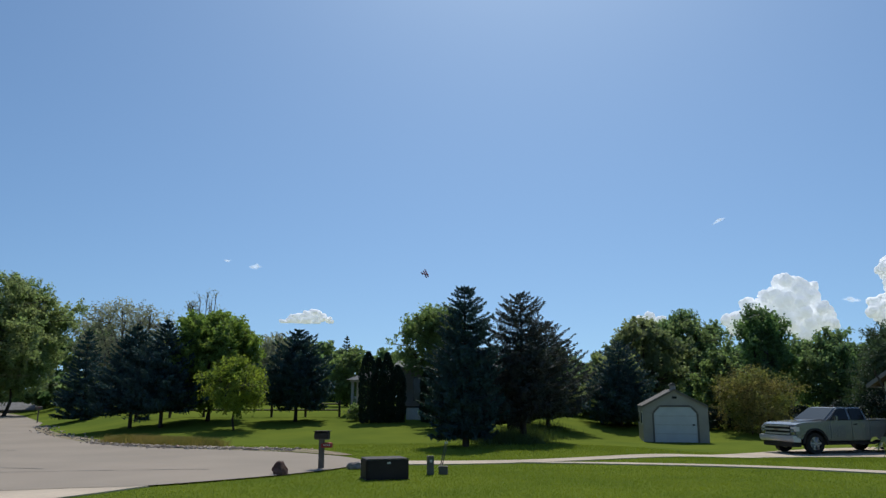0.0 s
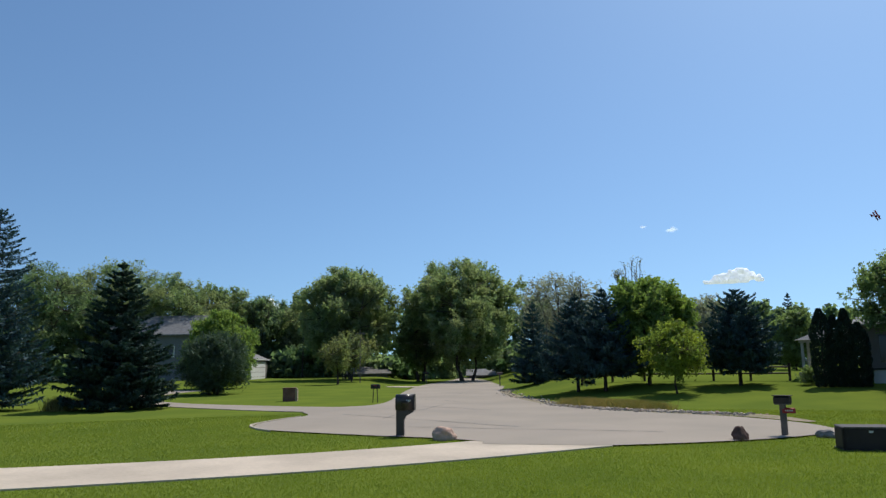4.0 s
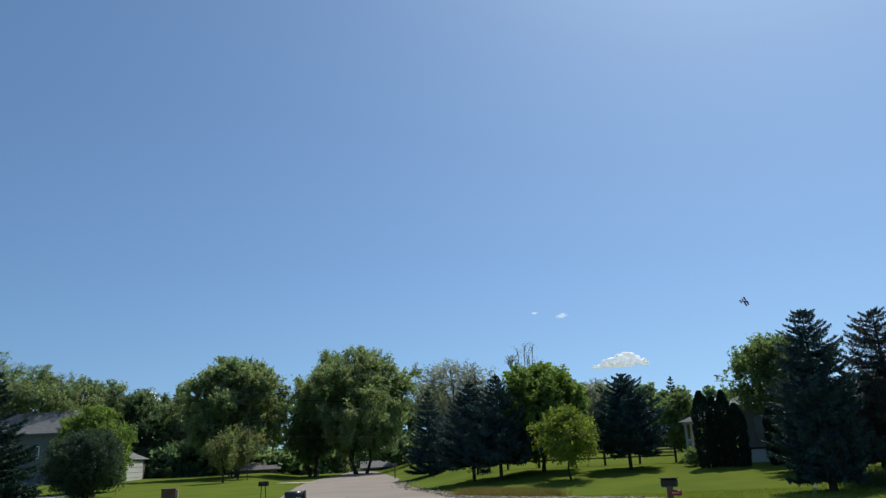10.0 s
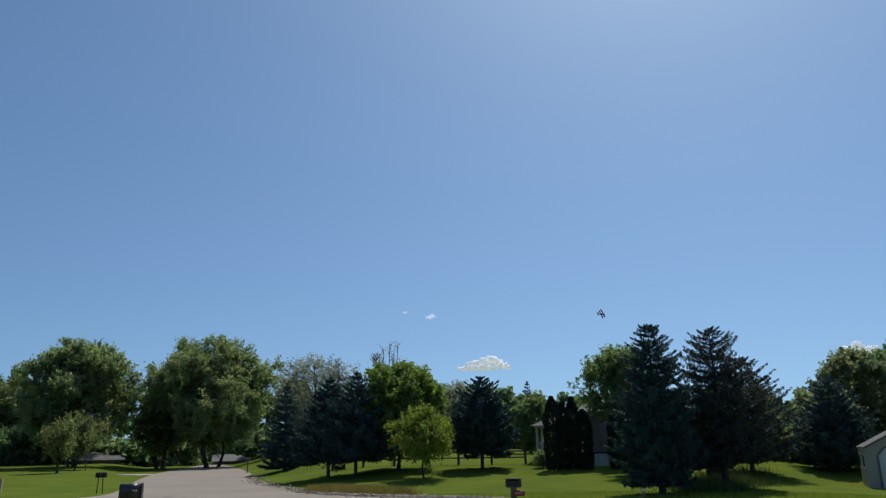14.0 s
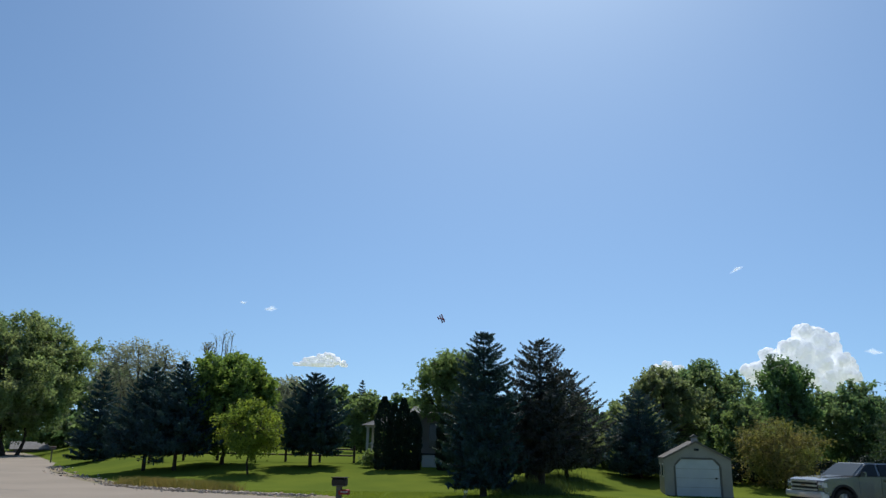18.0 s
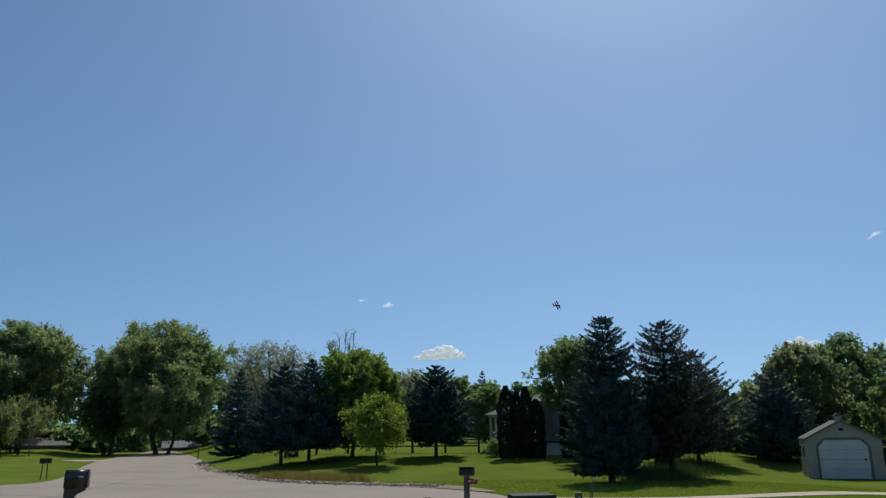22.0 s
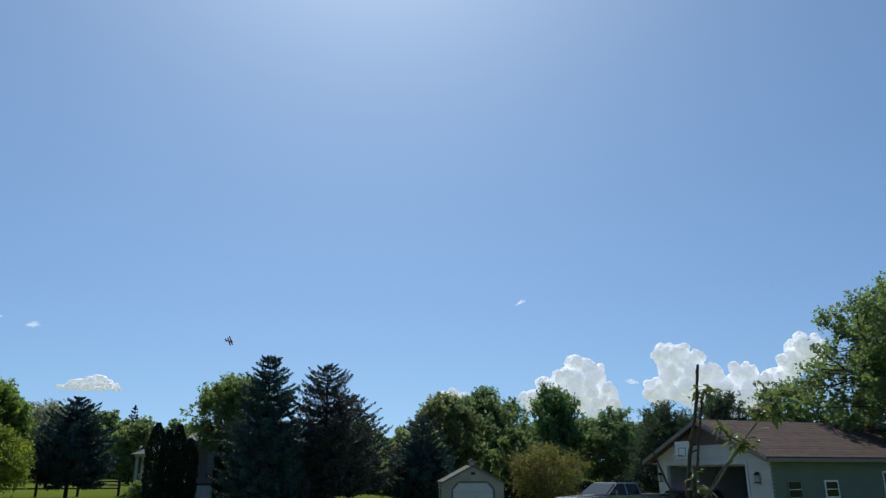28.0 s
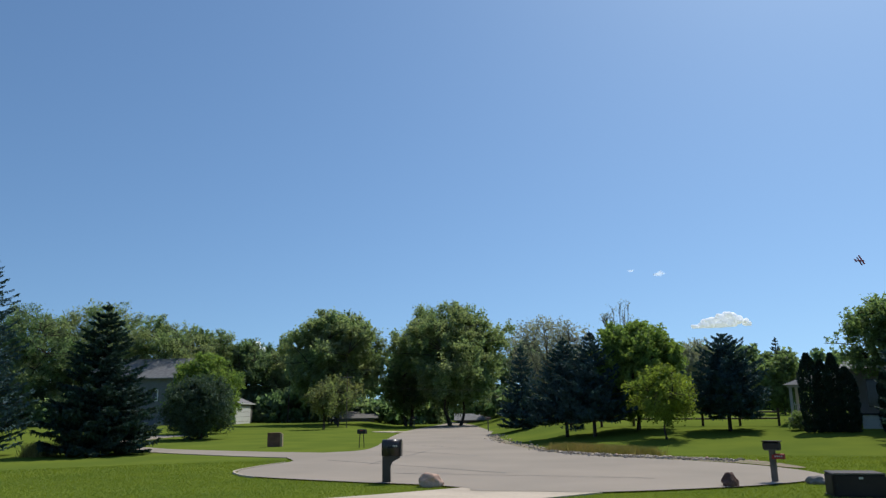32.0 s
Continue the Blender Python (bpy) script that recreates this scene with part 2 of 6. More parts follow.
TRUCK_PAINT = material("pewter_truck_paint", (0.215, 0.220, 0.218), 0.27, metal=0.7, vary=0.06, scale=2.0, coat=0.6, gloss=0.5)
CHROME = material("chrome", (0.62, 0.62, 0.63), 0.38, metal=0.6, vary=0.05)
RIM = material("alloy_rim", (0.4, 0.4, 0.4), 0.35, metal=0.7, vary=0.1)
RUBBER = material("tyre_rubber", (0.022, 0.021, 0.02), 0.85, vary=0.2)
BLACK_TRIM = material("black_trim_plastic", (0.02, 0.02, 0.021), 0.6, vary=0.2)
HEADLIGHT = material("headlight_lens", (0.6, 0.6, 0.6), 0.1, vary=0.05, gloss=0.6)
CAR_BLACK = material("black_car_paint", (0.012, 0.012, 0.014), 0.25, vary=0.05, coat=0.7, gloss=0.5)
PLANE_RED = material("red_plane_film", (0.25, 0.008, 0.016), 0.6, vary=0.1, gloss=0.15)
PLANE_DARK = material("dark_plane_markings", (0.05, 0.012, 0.018), 0.4, vary=0.1)

# ---- building blocks ----
def part(name, bm, mat, parent=None, label=""):
    """Links a bmesh as one mesh object, under a thing where one is given."""
    me = bpy.data.meshes.new(name)
    bm.to_mesh(me)
    bm.free()
    me.materials.append(mat)
    ob = new(name, me)
    ob.parent = parent
    if label:
        tagged(ob, label)
    return ob


def raw(name, verts, faces, mat, parent=None, smooth=False):
    """Links arrays of vertices and equal-sided faces as one mesh object."""
    verts, faces = np.asarray(verts, np.float32), np.asarray(faces, np.int32)
    me = bpy.data.meshes.new(name)
    me.vertices.add(len(verts))
    me.vertices.foreach_set("co", verts.ravel())
    n, k = faces.shape
    me.loops.add(n * k)
    me.loops.foreach_set("vertex_index", faces.ravel())
    me.polygons.add(n)
    me.polygons.foreach_set("loop_start", np.arange(0, n * k, k, dtype=np.int32))
    me.polygons.foreach_set("use_smooth", np.full(n, smooth))
    me.update(calc_edges=True)
    me.materials.append(mat)
    ob = new(name, me)
    ob.parent = parent
    return ob


def thing(name, x, y, z, turn, label, category, group="", kind=""):
    ob = new(name)
    ob.empty_display_size = 0.2
    ob.matrix_basis = pose(x, y, z, 0, 0, turn)
    return tagged(ob, label, category, group, kind)


def box(bm, x0, x1, y0, y1, z0, z1, bevel=0.0):
    r = bmesh.ops.create_cube(bm, size=1.0, matrix=Matrix.Translation(((x0 + x1) / 2, (y0 + y1) / 2, (z0 + z1) / 2)) @ Matrix.Diagonal((x1 - x0, y1 - y0, z1 - z0, 1)))
    if bevel:
        edges = list({e for v in r["verts"] for e in v.link_edges})
        bmesh.ops.bevel(bm, geom=edges, offset=bevel, segments=2, affect="EDGES")
    return bm


def boxed(x0, x1, y0, y1, z0, z1, bevel=0.0):
    return box(bmesh.new(), x0, x1, y0, y1, z0, z1, bevel)


def rod(bm, a, b, r0, r1=None, sides=10):
    a, b = Vector(a), Vector(b)
    m = Matrix.Translation((a + b) / 2) @ (b - a).to_track_quat("Z", "Y").to_matrix().to_4x4()
    bmesh.ops.create_cone(bm, cap_ends=True, segments=sides, radius1=r0, radius2=r0 if r1 is None else r1, depth=(b - a).length, matrix=m)
    return bm


def prism(outline, depth, axis="y", bevel=0.0, start=0.0):
    """A solid from an outline of (u, z) pairs, pushed along y (or x)."""
    bm = bmesh.new()
    lo = [bm.verts.new((u, start, z) if axis == "y" else (start, u, z)) for u, z in outline]
    f = bm.faces.new(lo)
    ext = bmesh.ops.extrude_face_region(bm, geom=[f])
    push = (0, depth, 0) if axis == "y" else (depth, 0, 0)
    bmesh.ops.translate(bm, vec=push, verts=[v for v in ext["geom"] if isinstance(v, bmesh.types.BMVert)])
    bmesh.ops.recalc_face_normals(bm, faces=bm.faces)
    if bevel:
        bmesh.ops.bevel(bm, geom=list(bm.edges), offset=bevel, segments=2, affect="EDGES")
    return bm


def smooth(ob):
    ob.data.polygons.foreach_set("use_smooth", np.ones(len(ob.data.polygons), bool))
    return ob


def sstep(a, b, x):
    u = np.clip((x - a) / (b - a), 0, 1)
    return u * u * (3 - 2 * u)


def ground_z(x, y):
    """The lie of the land: level round the turning circle, a bank beyond it, a faint rise across the far lawn."""
    x, y = np.asarray(x, float), np.asarray(y, float)
    right = (x + 14) * math.cos(radians(32)) + (y - 30) * math.sin(radians(32))
    r = np.clip(y - (30 + 8 * sstep(3, 10, x)), 0, 22 - 9 * sstep(3, 10, x))
    r = np.where(r < 3, r * r / 6, r - 1.5)
    far = np.hypot(x, y)
    dip = 0.22 * sstep(6, 11, x) * sstep(22, 28, y)
    return (0.06 + 0.05 * sstep(3, 10, x)) * r * sstep(0, 7, right) - dip + 0.0115 * np.clip(far - 45, 0, 60) * sstep(-9, -14, right)


def gz(x, y):
    return float(ground_z(x, y))


def spline(points, closed, step=8):
    """A smooth line through control points."""
    p = np.array(points, float)
    n, out = len(p), []
    for i in range(n if closed else n - 1):
        a, b, c, d = (p[j % n] if closed else p[min(max(j, 0), n - 1)] for j in (i - 1, i, i + 1, i + 2))
        for u in np.arange(step) / step:
            out.append(0.5 * (2 * b + (c - a) * u + (2 * a - 5 * b + 4 * c - d) * u * u + (3 * b - a - 3 * c + d) * u ** 3))
    if not closed:
        out.append(p[-1])
    return np.array(out)


def inside(poly, x, y):
    """Which of the points lie in the outline."""
    hit = np.zeros(np.shape(x), bool)
    for (x0, y0), (x1, y1) in zip(poly, np.roll(poly, -1, 0)):
        if y0 != y1:
            hit ^= ((y0 > y) != (y1 > y)) & (x < (x1 - x0) * (y - y0) / (y1 - y0) + x0)
    return hit


def ribbon(line, widths):
    """The outline of a strip of varying width along a line."""
    c = spline(line, False)
    w = np.interp(np.linspace(0, 1, len(c)), np.linspace(0, 1, len(widths)), widths) / 2
    d = np.gradient(c, axis=0)
    d /= np.linalg.norm(d, axis=1)[:, None]
    side = np.stack([-d[:, 1], d[:, 0]], 1) * w[:, None]
    return c + side, c - side


# ---- ground, road, drives ----
def stretch(lo, hi, core0, core1, step):
    a = list(np.arange(core0, core1 + step / 2, step))
    left, right, g = [], [], step
    while (left[-1] if left else core0) > lo:
        g *= 1.35
        left.append((left[-1] if left else core0) - g)
    g = step
    while (right[-1] if right else core1) < hi:
        g *= 1.35
        right.append((right[-1] if right else core1) + g)
    return np.array(left[::-1] + a + right)


gx, gy = stretch(-1600, 1600, -80, 45, 1.0), stretch(-1600, 1600, 0, 80, 1.0)
GX, GY = np.meshgrid(gx, gy)
idx = np.arange(GX.size).reshape(GX.shape)
quads = np.stack([idx[:-1, :-1], idx[:-1, 1:], idx[1:, 1:], idx[1:, :-1]], -1).reshape(-1, 4)
ground = raw("ground", np.stack([GX, GY, ground_z(GX, GY)], -1).reshape(-1, 3), quads, LAWN, smooth=True)
tagged(ground, "mown green suburban lawn reaching to the woods", "lawn", kind="structure")

ROAD = spline([(-6.0, 16.8), (-7.5, 16.25), (-8.9, 15.8), (-9.4, 16.3), (-11, 16.5), (-13, 16.4), (-17, 16.6), (-18.8, 17.9), (-19.8, 20.1), (-20.5, 22.2), (-22.6, 24.2), (-23.2, 27.0),
               (-22.7, 29.0), (-24.2, 32.4), (-29.2, 40.3), (-34.7, 49.2), (-41.4, 61.2), (-53.2, 86.0), (-60.5, 101), (-52.5, 104),
               (-41.5, 80), (-30.3, 57.4), (-24.3, 45.4), (-18.0, 36.0), (-13.6, 30.8), (-11.0, 28.9), (-8.6, 27.9), (-5.4, 26.6), (-2.9, 24.3),
               (-2.2, 22.0), (-3.4, 19.4)], True, 6)


def sheet(name, outline, z, mat, label, category):
    bm = bmesh.new()
    bm.faces.new([bm.verts.new((x, y, z)) for x, y in outline])
    bmesh.ops.triangulate(bm, faces=bm.faces)
    bmesh.ops.recalc_face_normals(bm, faces=bm.faces)
    if sum(f.normal.z for f in bm.faces) < 0:
        bmesh.ops.reverse_faces(bm, faces=bm.faces)
    return tagged(part(name, bm, mat), label, category, kind="structure")


sheet("road", ROAD, 0.038, ASPHALT, "worn pinkish-grey asphalt cul-de-sac and street", "road")


def strip(name, line, widths, z, label, category, over=True, mat=CONCRETE):
    a, b = ribbon(line, widths)
    n = len(a)
    za = [(gz(*p) if over else 0) + z for p in a]
    zb = [(gz(*p) if over else 0) + z for p in b]
    v = [(*p, h) for p, h in zip(a, za)] + [(*p, h) for p, h in zip(b, zb)]
    low = [(x, y, h - 0.12) for x, y, h in v]
    f = [(i, n + i, n + i + 1, i + 1) for i in range(n - 1)]
    f += [(2 * n + i, i, i + 1, 2 * n + i + 1) for i in range(n - 1)] + [(n + i, 3 * n + i, 3 * n + i + 1, n + i + 1) for i in range(n - 1)]
    ob = raw(name, v + low, f, mat)
    return tagged(ob, label, category, kind="structure"), np.concatenate([a, b[::-1]])


_, DRIVE_NEAR = strip("driveway_near", [(-7.7, 17.2), (-8.3, 15.6), (-9.9, 12.6), (-12.0, 9.7), (-14.6, 6.9), (-18, 4.0), (-24, 0)], [3.3, 2.9, 2.8, 2.8, 2.9, 3, 3], 0.032,
                      "pale concrete driveway meeting the turning circle", "driveway")
_, DRIVE_LEFT = strip("driveway_left", [(-22.3, 25.7), (-26.5, 25.6), (-34, 26.4), (-41, 28.5), (-46, 33), (-50, 40)], [3.6, 3.0, 2.2, 2.2, 2.5, 3], 0.03,
                      "grey asphalt driveway running behind the dark spruce", "driveway", mat=ASPHALT)
_, DRIVE_RIGHT = strip("driveway_right", [(-2.6, 22.6), (0.4, 22.5), (3.1, 23.2), (6.6, 25.0), (9.3, 26.8), (12.5, 28.3), (16.0, 29.4), (19.6, 30.0)],
                       [1.3, 1.1, 0.8, 1.1, 1.3, 2.4, 4.5, 6.0], 0.03, "pale concrete driveway leading to the open garage", "driveway")
_, WALK_RIGHT = strip("garden_path", [(2.4, 22.65), (5.0, 22.2), (7.4, 21.6), (9.4, 20.8), (11.3, 19.6), (14.7, 17.3), (19.6, 13.8)], [0.3, 0.5, 0.55, 0.6, 0.7, 0.8, 0.8], 0.034,
                      "narrow pale concrete edge path across the lawn", "path")
strip("driveway_apron", [(-38.0, 55.4), (-39.8, 56.0), (-41.6, 56.4)], [2.4, 2.2, 2.0], 0.05, "short pale concrete apron at the street edge", "driveway")
strip("kerb", [(-16.6, 16.4), (-17.6, 16.8), (-18.9, 17.8), (-19.8, 19.8), (-20.3, 21.6)], [0.02, 0.06, 0.08, 0.06, 0.02], 0.055, "low pale concrete kerb on the curve of the circle", "kerb")

# cracks and tar seams on the street
rng = np.random.default_rng(5)
for (x0, y0), (x1, y1) in (((-19.5, 23.2), (-10.2, 21.0)), ((-21.5, 29.5), (-14.5, 27.2)), ((-24, 35.0), (-19.2, 32.5)), ((-13.5, 19.0), (-6.0, 20.2)),
                           ((-16.5, 21.8), (-19.0, 30.5)), ((-28, 43.5), (-24.0, 41.5))):
    u = np.linspace(0, 1, 26)
    c = np.stack([x0 + (x1 - x0) * u + np.cumsum(rng.normal(0, 0.05, 26)), y0 + (y1 - y0) * u + np.cumsum(rng.normal(0, 0.05, 26)), np.full(26, 0.043)], 1)
    s = np.array([-(y1 - y0), x1 - x0, 0]) / math.hypot(x1 - x0, y1 - y0) * 0.5
    w = rng.uniform(0.03, 0.09, (26, 1))
    v = np.concatenate([c + s * w, c - s * w])
    tagged(raw("crack", v, [(i, i + 1, 27 + i, 26 + i) for i in range(25)], TAR), "dark tar-sealed crack in the asphalt", "crack", kind="structure")


# ---- foliage ----
def tube(points, radii, sides=7):
    """A tapered limb along points."""
    p, r = np.array(points, float), np.array(radii, float)
    d = np.gradient(p, axis=0)
    d /= np.linalg.norm(d, axis=1)[:, None] + 1e-9
    ref = np.where(np.abs(d[:, 2:]) > 0.9, np.array([[1.0, 0, 0]]), np.array([[0, 0, 1.0]]))
    a = np.cross(d, ref)
    a /= np.linalg.norm(a, axis=1)[:, None]
    b = np.cross(d, a)
    th = np.linspace(0, 2 * math.pi, sides, endpoint=False)
    v = p[:, None] + r[:, None, None] * (a[:, None] * np.cos(th)[None, :, None] + b[:, None] * np.sin(th)[None, :, None])
    i = np.arange(len(p) - 1)[:, None] * sides
    j = np.arange(sides)[None]
    k = (j + 1) % sides
    f = np.stack([i + j, i + k, i + sides + k, i + sides + j], -1).reshape(-1, 4)
    return v.reshape(-1, 3), f


def joined(pieces):
    vs, fs, n = [], [], 0
    for v, f in pieces:
        vs.append(v)
        fs.append(f + n)
        n += len(v)
    return np.concatenate(vs), np.concatenate(fs)


def leaves(centres, along, size, rng, narrow=0.45, normal=None):
    """Lozenge leaves: centres (n, 3), long axes (n, 3), lengths (n,)."""
    n = len(centres)
    along = along / (np.linalg.norm(along, axis=1)[:, None] + 1e-9)
    side = np.cross(along, rng.normal(size=(n, 3)) if normal is None else normal)
    side /= np.linalg.norm(side, axis=1)[:, None] + 1e-9
    h = size[:, None]
    v = np.stack([centres - along * h * 0.5, centres + side * h * narrow * 0.5, centres + along * h * 0.5, centres - side * h * narrow * 0.5], 1)
    return v.reshape(-1, 3), np.arange(4 * n).reshape(-1, 4)


def sprigs(centres, along, size, rng, narrow=0.8, normal=None):
    """Pointed three-cornered leaves, for crowns with very many."""
    n = len(centres)
    along = along / (np.linalg.norm(along, axis=1)[:, None] + 1e-9)
    side = np.cross(along, rng.normal(size=(n, 3)) if normal is None else normal)
    side /= np.linalg.norm(side, axis=1)[:, None] + 1e-9
    h = size[:, None]
    v = np.stack([centres - along * h * 0.5 - side * h * narrow * 0.5, centres - along * h * 0.5 + side * h * narrow * 0.5, centres + along * h * 0.5], 1)
    return v.reshape(-1, 3), np.arange(3 * n).reshape(-1, 3)


def broadleaf(name, x, y, h, w, mat, label, count=5000, leaf=0.3, low=0.18, trunk=0.12, seed=1, clumps=60, gaps=1.0, bark=BARK, stems=1, category="tree", group="", top=0.0, skirt=2.6, airy=0.0, uneven=1.0, limbs=7, narrow=0.85):
    """A tree or shrub: stems that fork into rising limbs, boughs to every tuft, and tufts of leafy twigs with gaps between them."""
    rng = np.random.default_rng(seed)
    count, leaf = int(count * 3.1), leaf * 0.7
    base = thing(name, x, y, gz(x, y), 0, label, category, group)
    crown_h = h * (1 - low)
    mid = np.array([0, 0, h * low + crown_h * 0.5])
    half = np.array([w * 0.5, w * 0.5, crown_h * 0.5])
    ph = rng.uniform(0, 6.28, 9)

    def reach(zn, ang):
        """Half width of the crown at a height from -1 to 1, uneven all round."""
        up = np.sqrt(np.clip(1 - np.abs(zn) ** (2.2 - 0.9 * top), 0, 1))
        down = np.clip(1 - np.abs(zn) ** skirt, 0, 1) ** 0.5
        wave = 0.97 + uneven * (0.13 * np.sin(2 * ang + ph[0] + 2.5 * zn) + 0.15 * np.sin(3 * ang + ph[1] - 4.5 * zn) + 0.12 * np.sin(5 * ang + ph[2] + 7.0 * zn))
        return np.where(zn > 0, up, down) * wave

    # tufts keep a distance from one another and leave hollows in the crown
    want = int(clumps * 3.2)
    m = want * 7
    zn, ang = rng.uniform(-0.98, 0.97, m), rng.uniform(0, 6.28, m)
    rad = rng.uniform(0, 1, m) ** 0.42
    lift = 1 + uneven * (0.1 * np.sin(3 * ang + ph[3]) + 0.07 * np.sin(7 * rad * np.cos(ang) + ph[5])) * (zn > 0)
    p = np.stack([np.cos(ang) * reach(zn, ang) * rad, np.sin(ang) * reach(zn, ang) * rad, zn * lift], 1)
    hollow = np.sin(p[:, 0] * 5.1 + ph[4]) * np.sin(p[:, 1] * 5.1 + ph[5]) * np.sin(p[:, 2] * 4.3 + ph[6]) + 0.5 * np.sin(p[:, 0] * 9 + ph[7]) * np.sin(p[:, 2] * 8 + ph[8])
    p = p[hollow > -0.16 / gaps]
    far, near = np.full(len(p), 9.0), 1.55 / want ** (1 / 3) * 0.62
    chosen = []
    for i in range(len(p)):
        if far[i] > near:
            chosen.append(i)
            far = np.minimum(far, np.linalg.norm(p - p[i], axis=1))
            if len(chosen) == want:
                break
    cs = mid + p[chosen] * half * 0.93
    k = len(cs)
    size = (w * 0.6 + crown_h * 0.4) * 0.5 * near * rng.uniform(0.75, 1.45, k)
    # limbs
    lines, pieces = [], []
    fork = h * low * 0.8
    for s in range(stems):
        turn = 6.28 * s / stems + ph[0]
        out = 0.0 if stems == 1 else w * 0.05
        foot = np.array([math.cos(turn) * out, math.sin(turn) * out, -0.1])
        head = np.array([foot[0] * 1.7 + rng.normal(0, 0.015 * w), foot[1] * 1.7 + rng.normal(0, 0.015 * w), fork * rng.uniform(0.85, 1.2)])
        thick = trunk / stems ** 0.4
        top_at = head * 0.4 + np.array([rng.normal(0, 0.06 * w), rng.normal(0, 0.06 * w), h * rng.uniform(0.8, 0.92)])
        leader = spline([foot, (foot + head) / 2 + rng.normal(0, 0.008 * w, 3), head, head * 0.5 + top_at * 0.5 + rng.normal(0, 0.03 * w, 3), top_at], False, 4)
        pieces.append(tube(leader, thick * np.interp(np.linspace(0, 1, len(leader)), [0, 0.1, 0.5, 1], [1.35, 1.0, 0.7, 0.12])))
        lines.append(leader[7:])
        for i in range(max(3, limbs // stems)):
            a = turn + 2.4 * i + rng.normal(0, 0.3)
            steep = rng.uniform(0.25, 0.95)
            start = leader[min(len(leader) - 1, 8 + int(rng.uniform(0, 5)))]
            r = w * 0.44 * (1.05 - 0.65 * steep)
            tip = np.array([start[0] * 0.5 + math.cos(a) * r, start[1] * 0.5 + math.sin(a) * r, fork + (h * 0.94 - fork) * (0.35 + 0.6 * steep)])
            bend = start * 0.45 + tip * 0.55 + np.array([0, 0, -0.05 * h]) + rng.normal(0, 0.02 * w, 3)
            line = spline([start, bend, tip], False, 6)
            pieces.append(tube(line, thick * np.linspace(0.55, 0.08, len(line)), 6))
            lines.append(line)
    nodes = np.concatenate(lines)
    for c in cs[rng.permutation(k)[:170]]:
        d = np.linalg.norm(nodes - c, axis=1) + 1.2 * np.maximum(nodes[:, 2] - c[2] + 0.02 * h, 0)
        a = nodes[np.argmin(d)]
        bow = (a + c) / 2 + np.array([0, 0, 0.1 * np.linalg.norm(c - a) * rng.uniform(-0.6, 1.0)])
        pieces.append(tube([a, bow, c], np.array([0.16, 0.11, 0.04]) * trunk / stems ** 0.4 + 0.006, 4))
    # leafy twigs out of every tuft
    twigs = 7
    way = rng.normal(size=(k, twigs, 3)) + 0.9 * ((cs - mid) / half)[:, None] + np.array([0, 0, 0.25])
    way /= np.linalg.norm(way, axis=2)[:, :, None]
    which = rng.choice(k, count, p=size ** 2 / (size ** 2).sum())
    d = way[which, rng.integers(0, twigs, count)]
    along_at = rng.uniform(0, 1, count) ** 0.75 * (1 + airy * rng.exponential(0.3, count))
    pts = cs[which] + d * (along_at * size[which] * 1.55)[:, None] + rng.normal(size=(count, 3)) * (size[which] * 0.17)[:, None]
    # the crown keeps to its height and width
    reached = np.percentile(pts[:, 2], 99.6) - mid[2]
    pts[:, 2] = np.where(pts[:, 2] > mid[2], mid[2] + (pts[:, 2] - mid[2]) * (h - mid[2]) / reached, pts[:, 2])
    pts[:, :2] *= w * 0.5 / np.percentile(np.hypot(pts[:, 0], pts[:, 1]), 98.7)
    normal = rng.normal(size=(count, 3)) + d * 0.4 + np.array([0, 0.3, 0.2])
    along = np.cross(normal, rng.normal(size=(count, 3)))
    along[:, 2] -= 0.08
    v, f = sprigs(pts, along, leaf * rng.uniform(0.6, 1.4, count), rng, narrow, normal)
    v[:, 2] = np.minimum(np.maximum(v[:, 2], 0.05), h * 1.05)
    tv, tf = joined(pieces)
    raw("trunk", tv, tf, bark, base, True)
    raw("crown", v, f, mat, base)
    return base


def bare_tree(x, y, h, w, label, seed):
    """A nearly leafless tree: stem, forks and thin upright twigs with a few buds."""
    rng = np.random.default_rng(seed)
    base = thing("bare_tree", x, y, gz(x, y), 0, label, "tree")
    pieces = [tube([[0, 0, -0.1], [0.1, 0, h * 0.4], [0, 0.1, h * 0.75]], [0.2, 0.15, 0.06])]
    tips = []
    for i in range(13):
        a, r = rng.uniform(0, 6.28), w * 0.5 * rng.uniform(0.15, 1) ** 0.6
        foot = np.array([0.05, 0.05, h * rng.uniform(0.4, 0.68)])
        tip = np.array([math.cos(a) * r, math.sin(a) * r, h * rng.uniform(0.86, 1.0)])
        bend = foot * 0.45 + tip * 0.55 + np.array([math.cos(a), math.sin(a), 0]) * 0.1 * w
        pieces.append(tube([foot, bend, tip], [0.06, 0.045, 0.02], 5))
        for j in range(4):
            u = rng.uniform(0.2, 0.9)
            q = bend * (1 - u) + tip * u
            end = q + np.array([rng.normal(0, 0.25), rng.normal(0, 0.25), rng.uniform(0.4, 0.9)])
            pieces.append(tube([q, end], [0.025, 0.012], 4))
            tips.append(end)
        tips.append(tip)
    tips = np.array(tips).repeat(5, 0) + rng.normal(0, 0.14, (len(tips) * 5, 3))
    tv, tf = joined(pieces)
    raw("trunk", tv, tf, BARK_GREY, base, True)
    v, f = leaves(tips, rng.normal(size=tips.shape), np.full(len(tips), 0.17), rng, 0.6)
    tagged(raw("buds", v, f, PALE, base), "tiny pale buds on the thin twigs", kind="stuff")


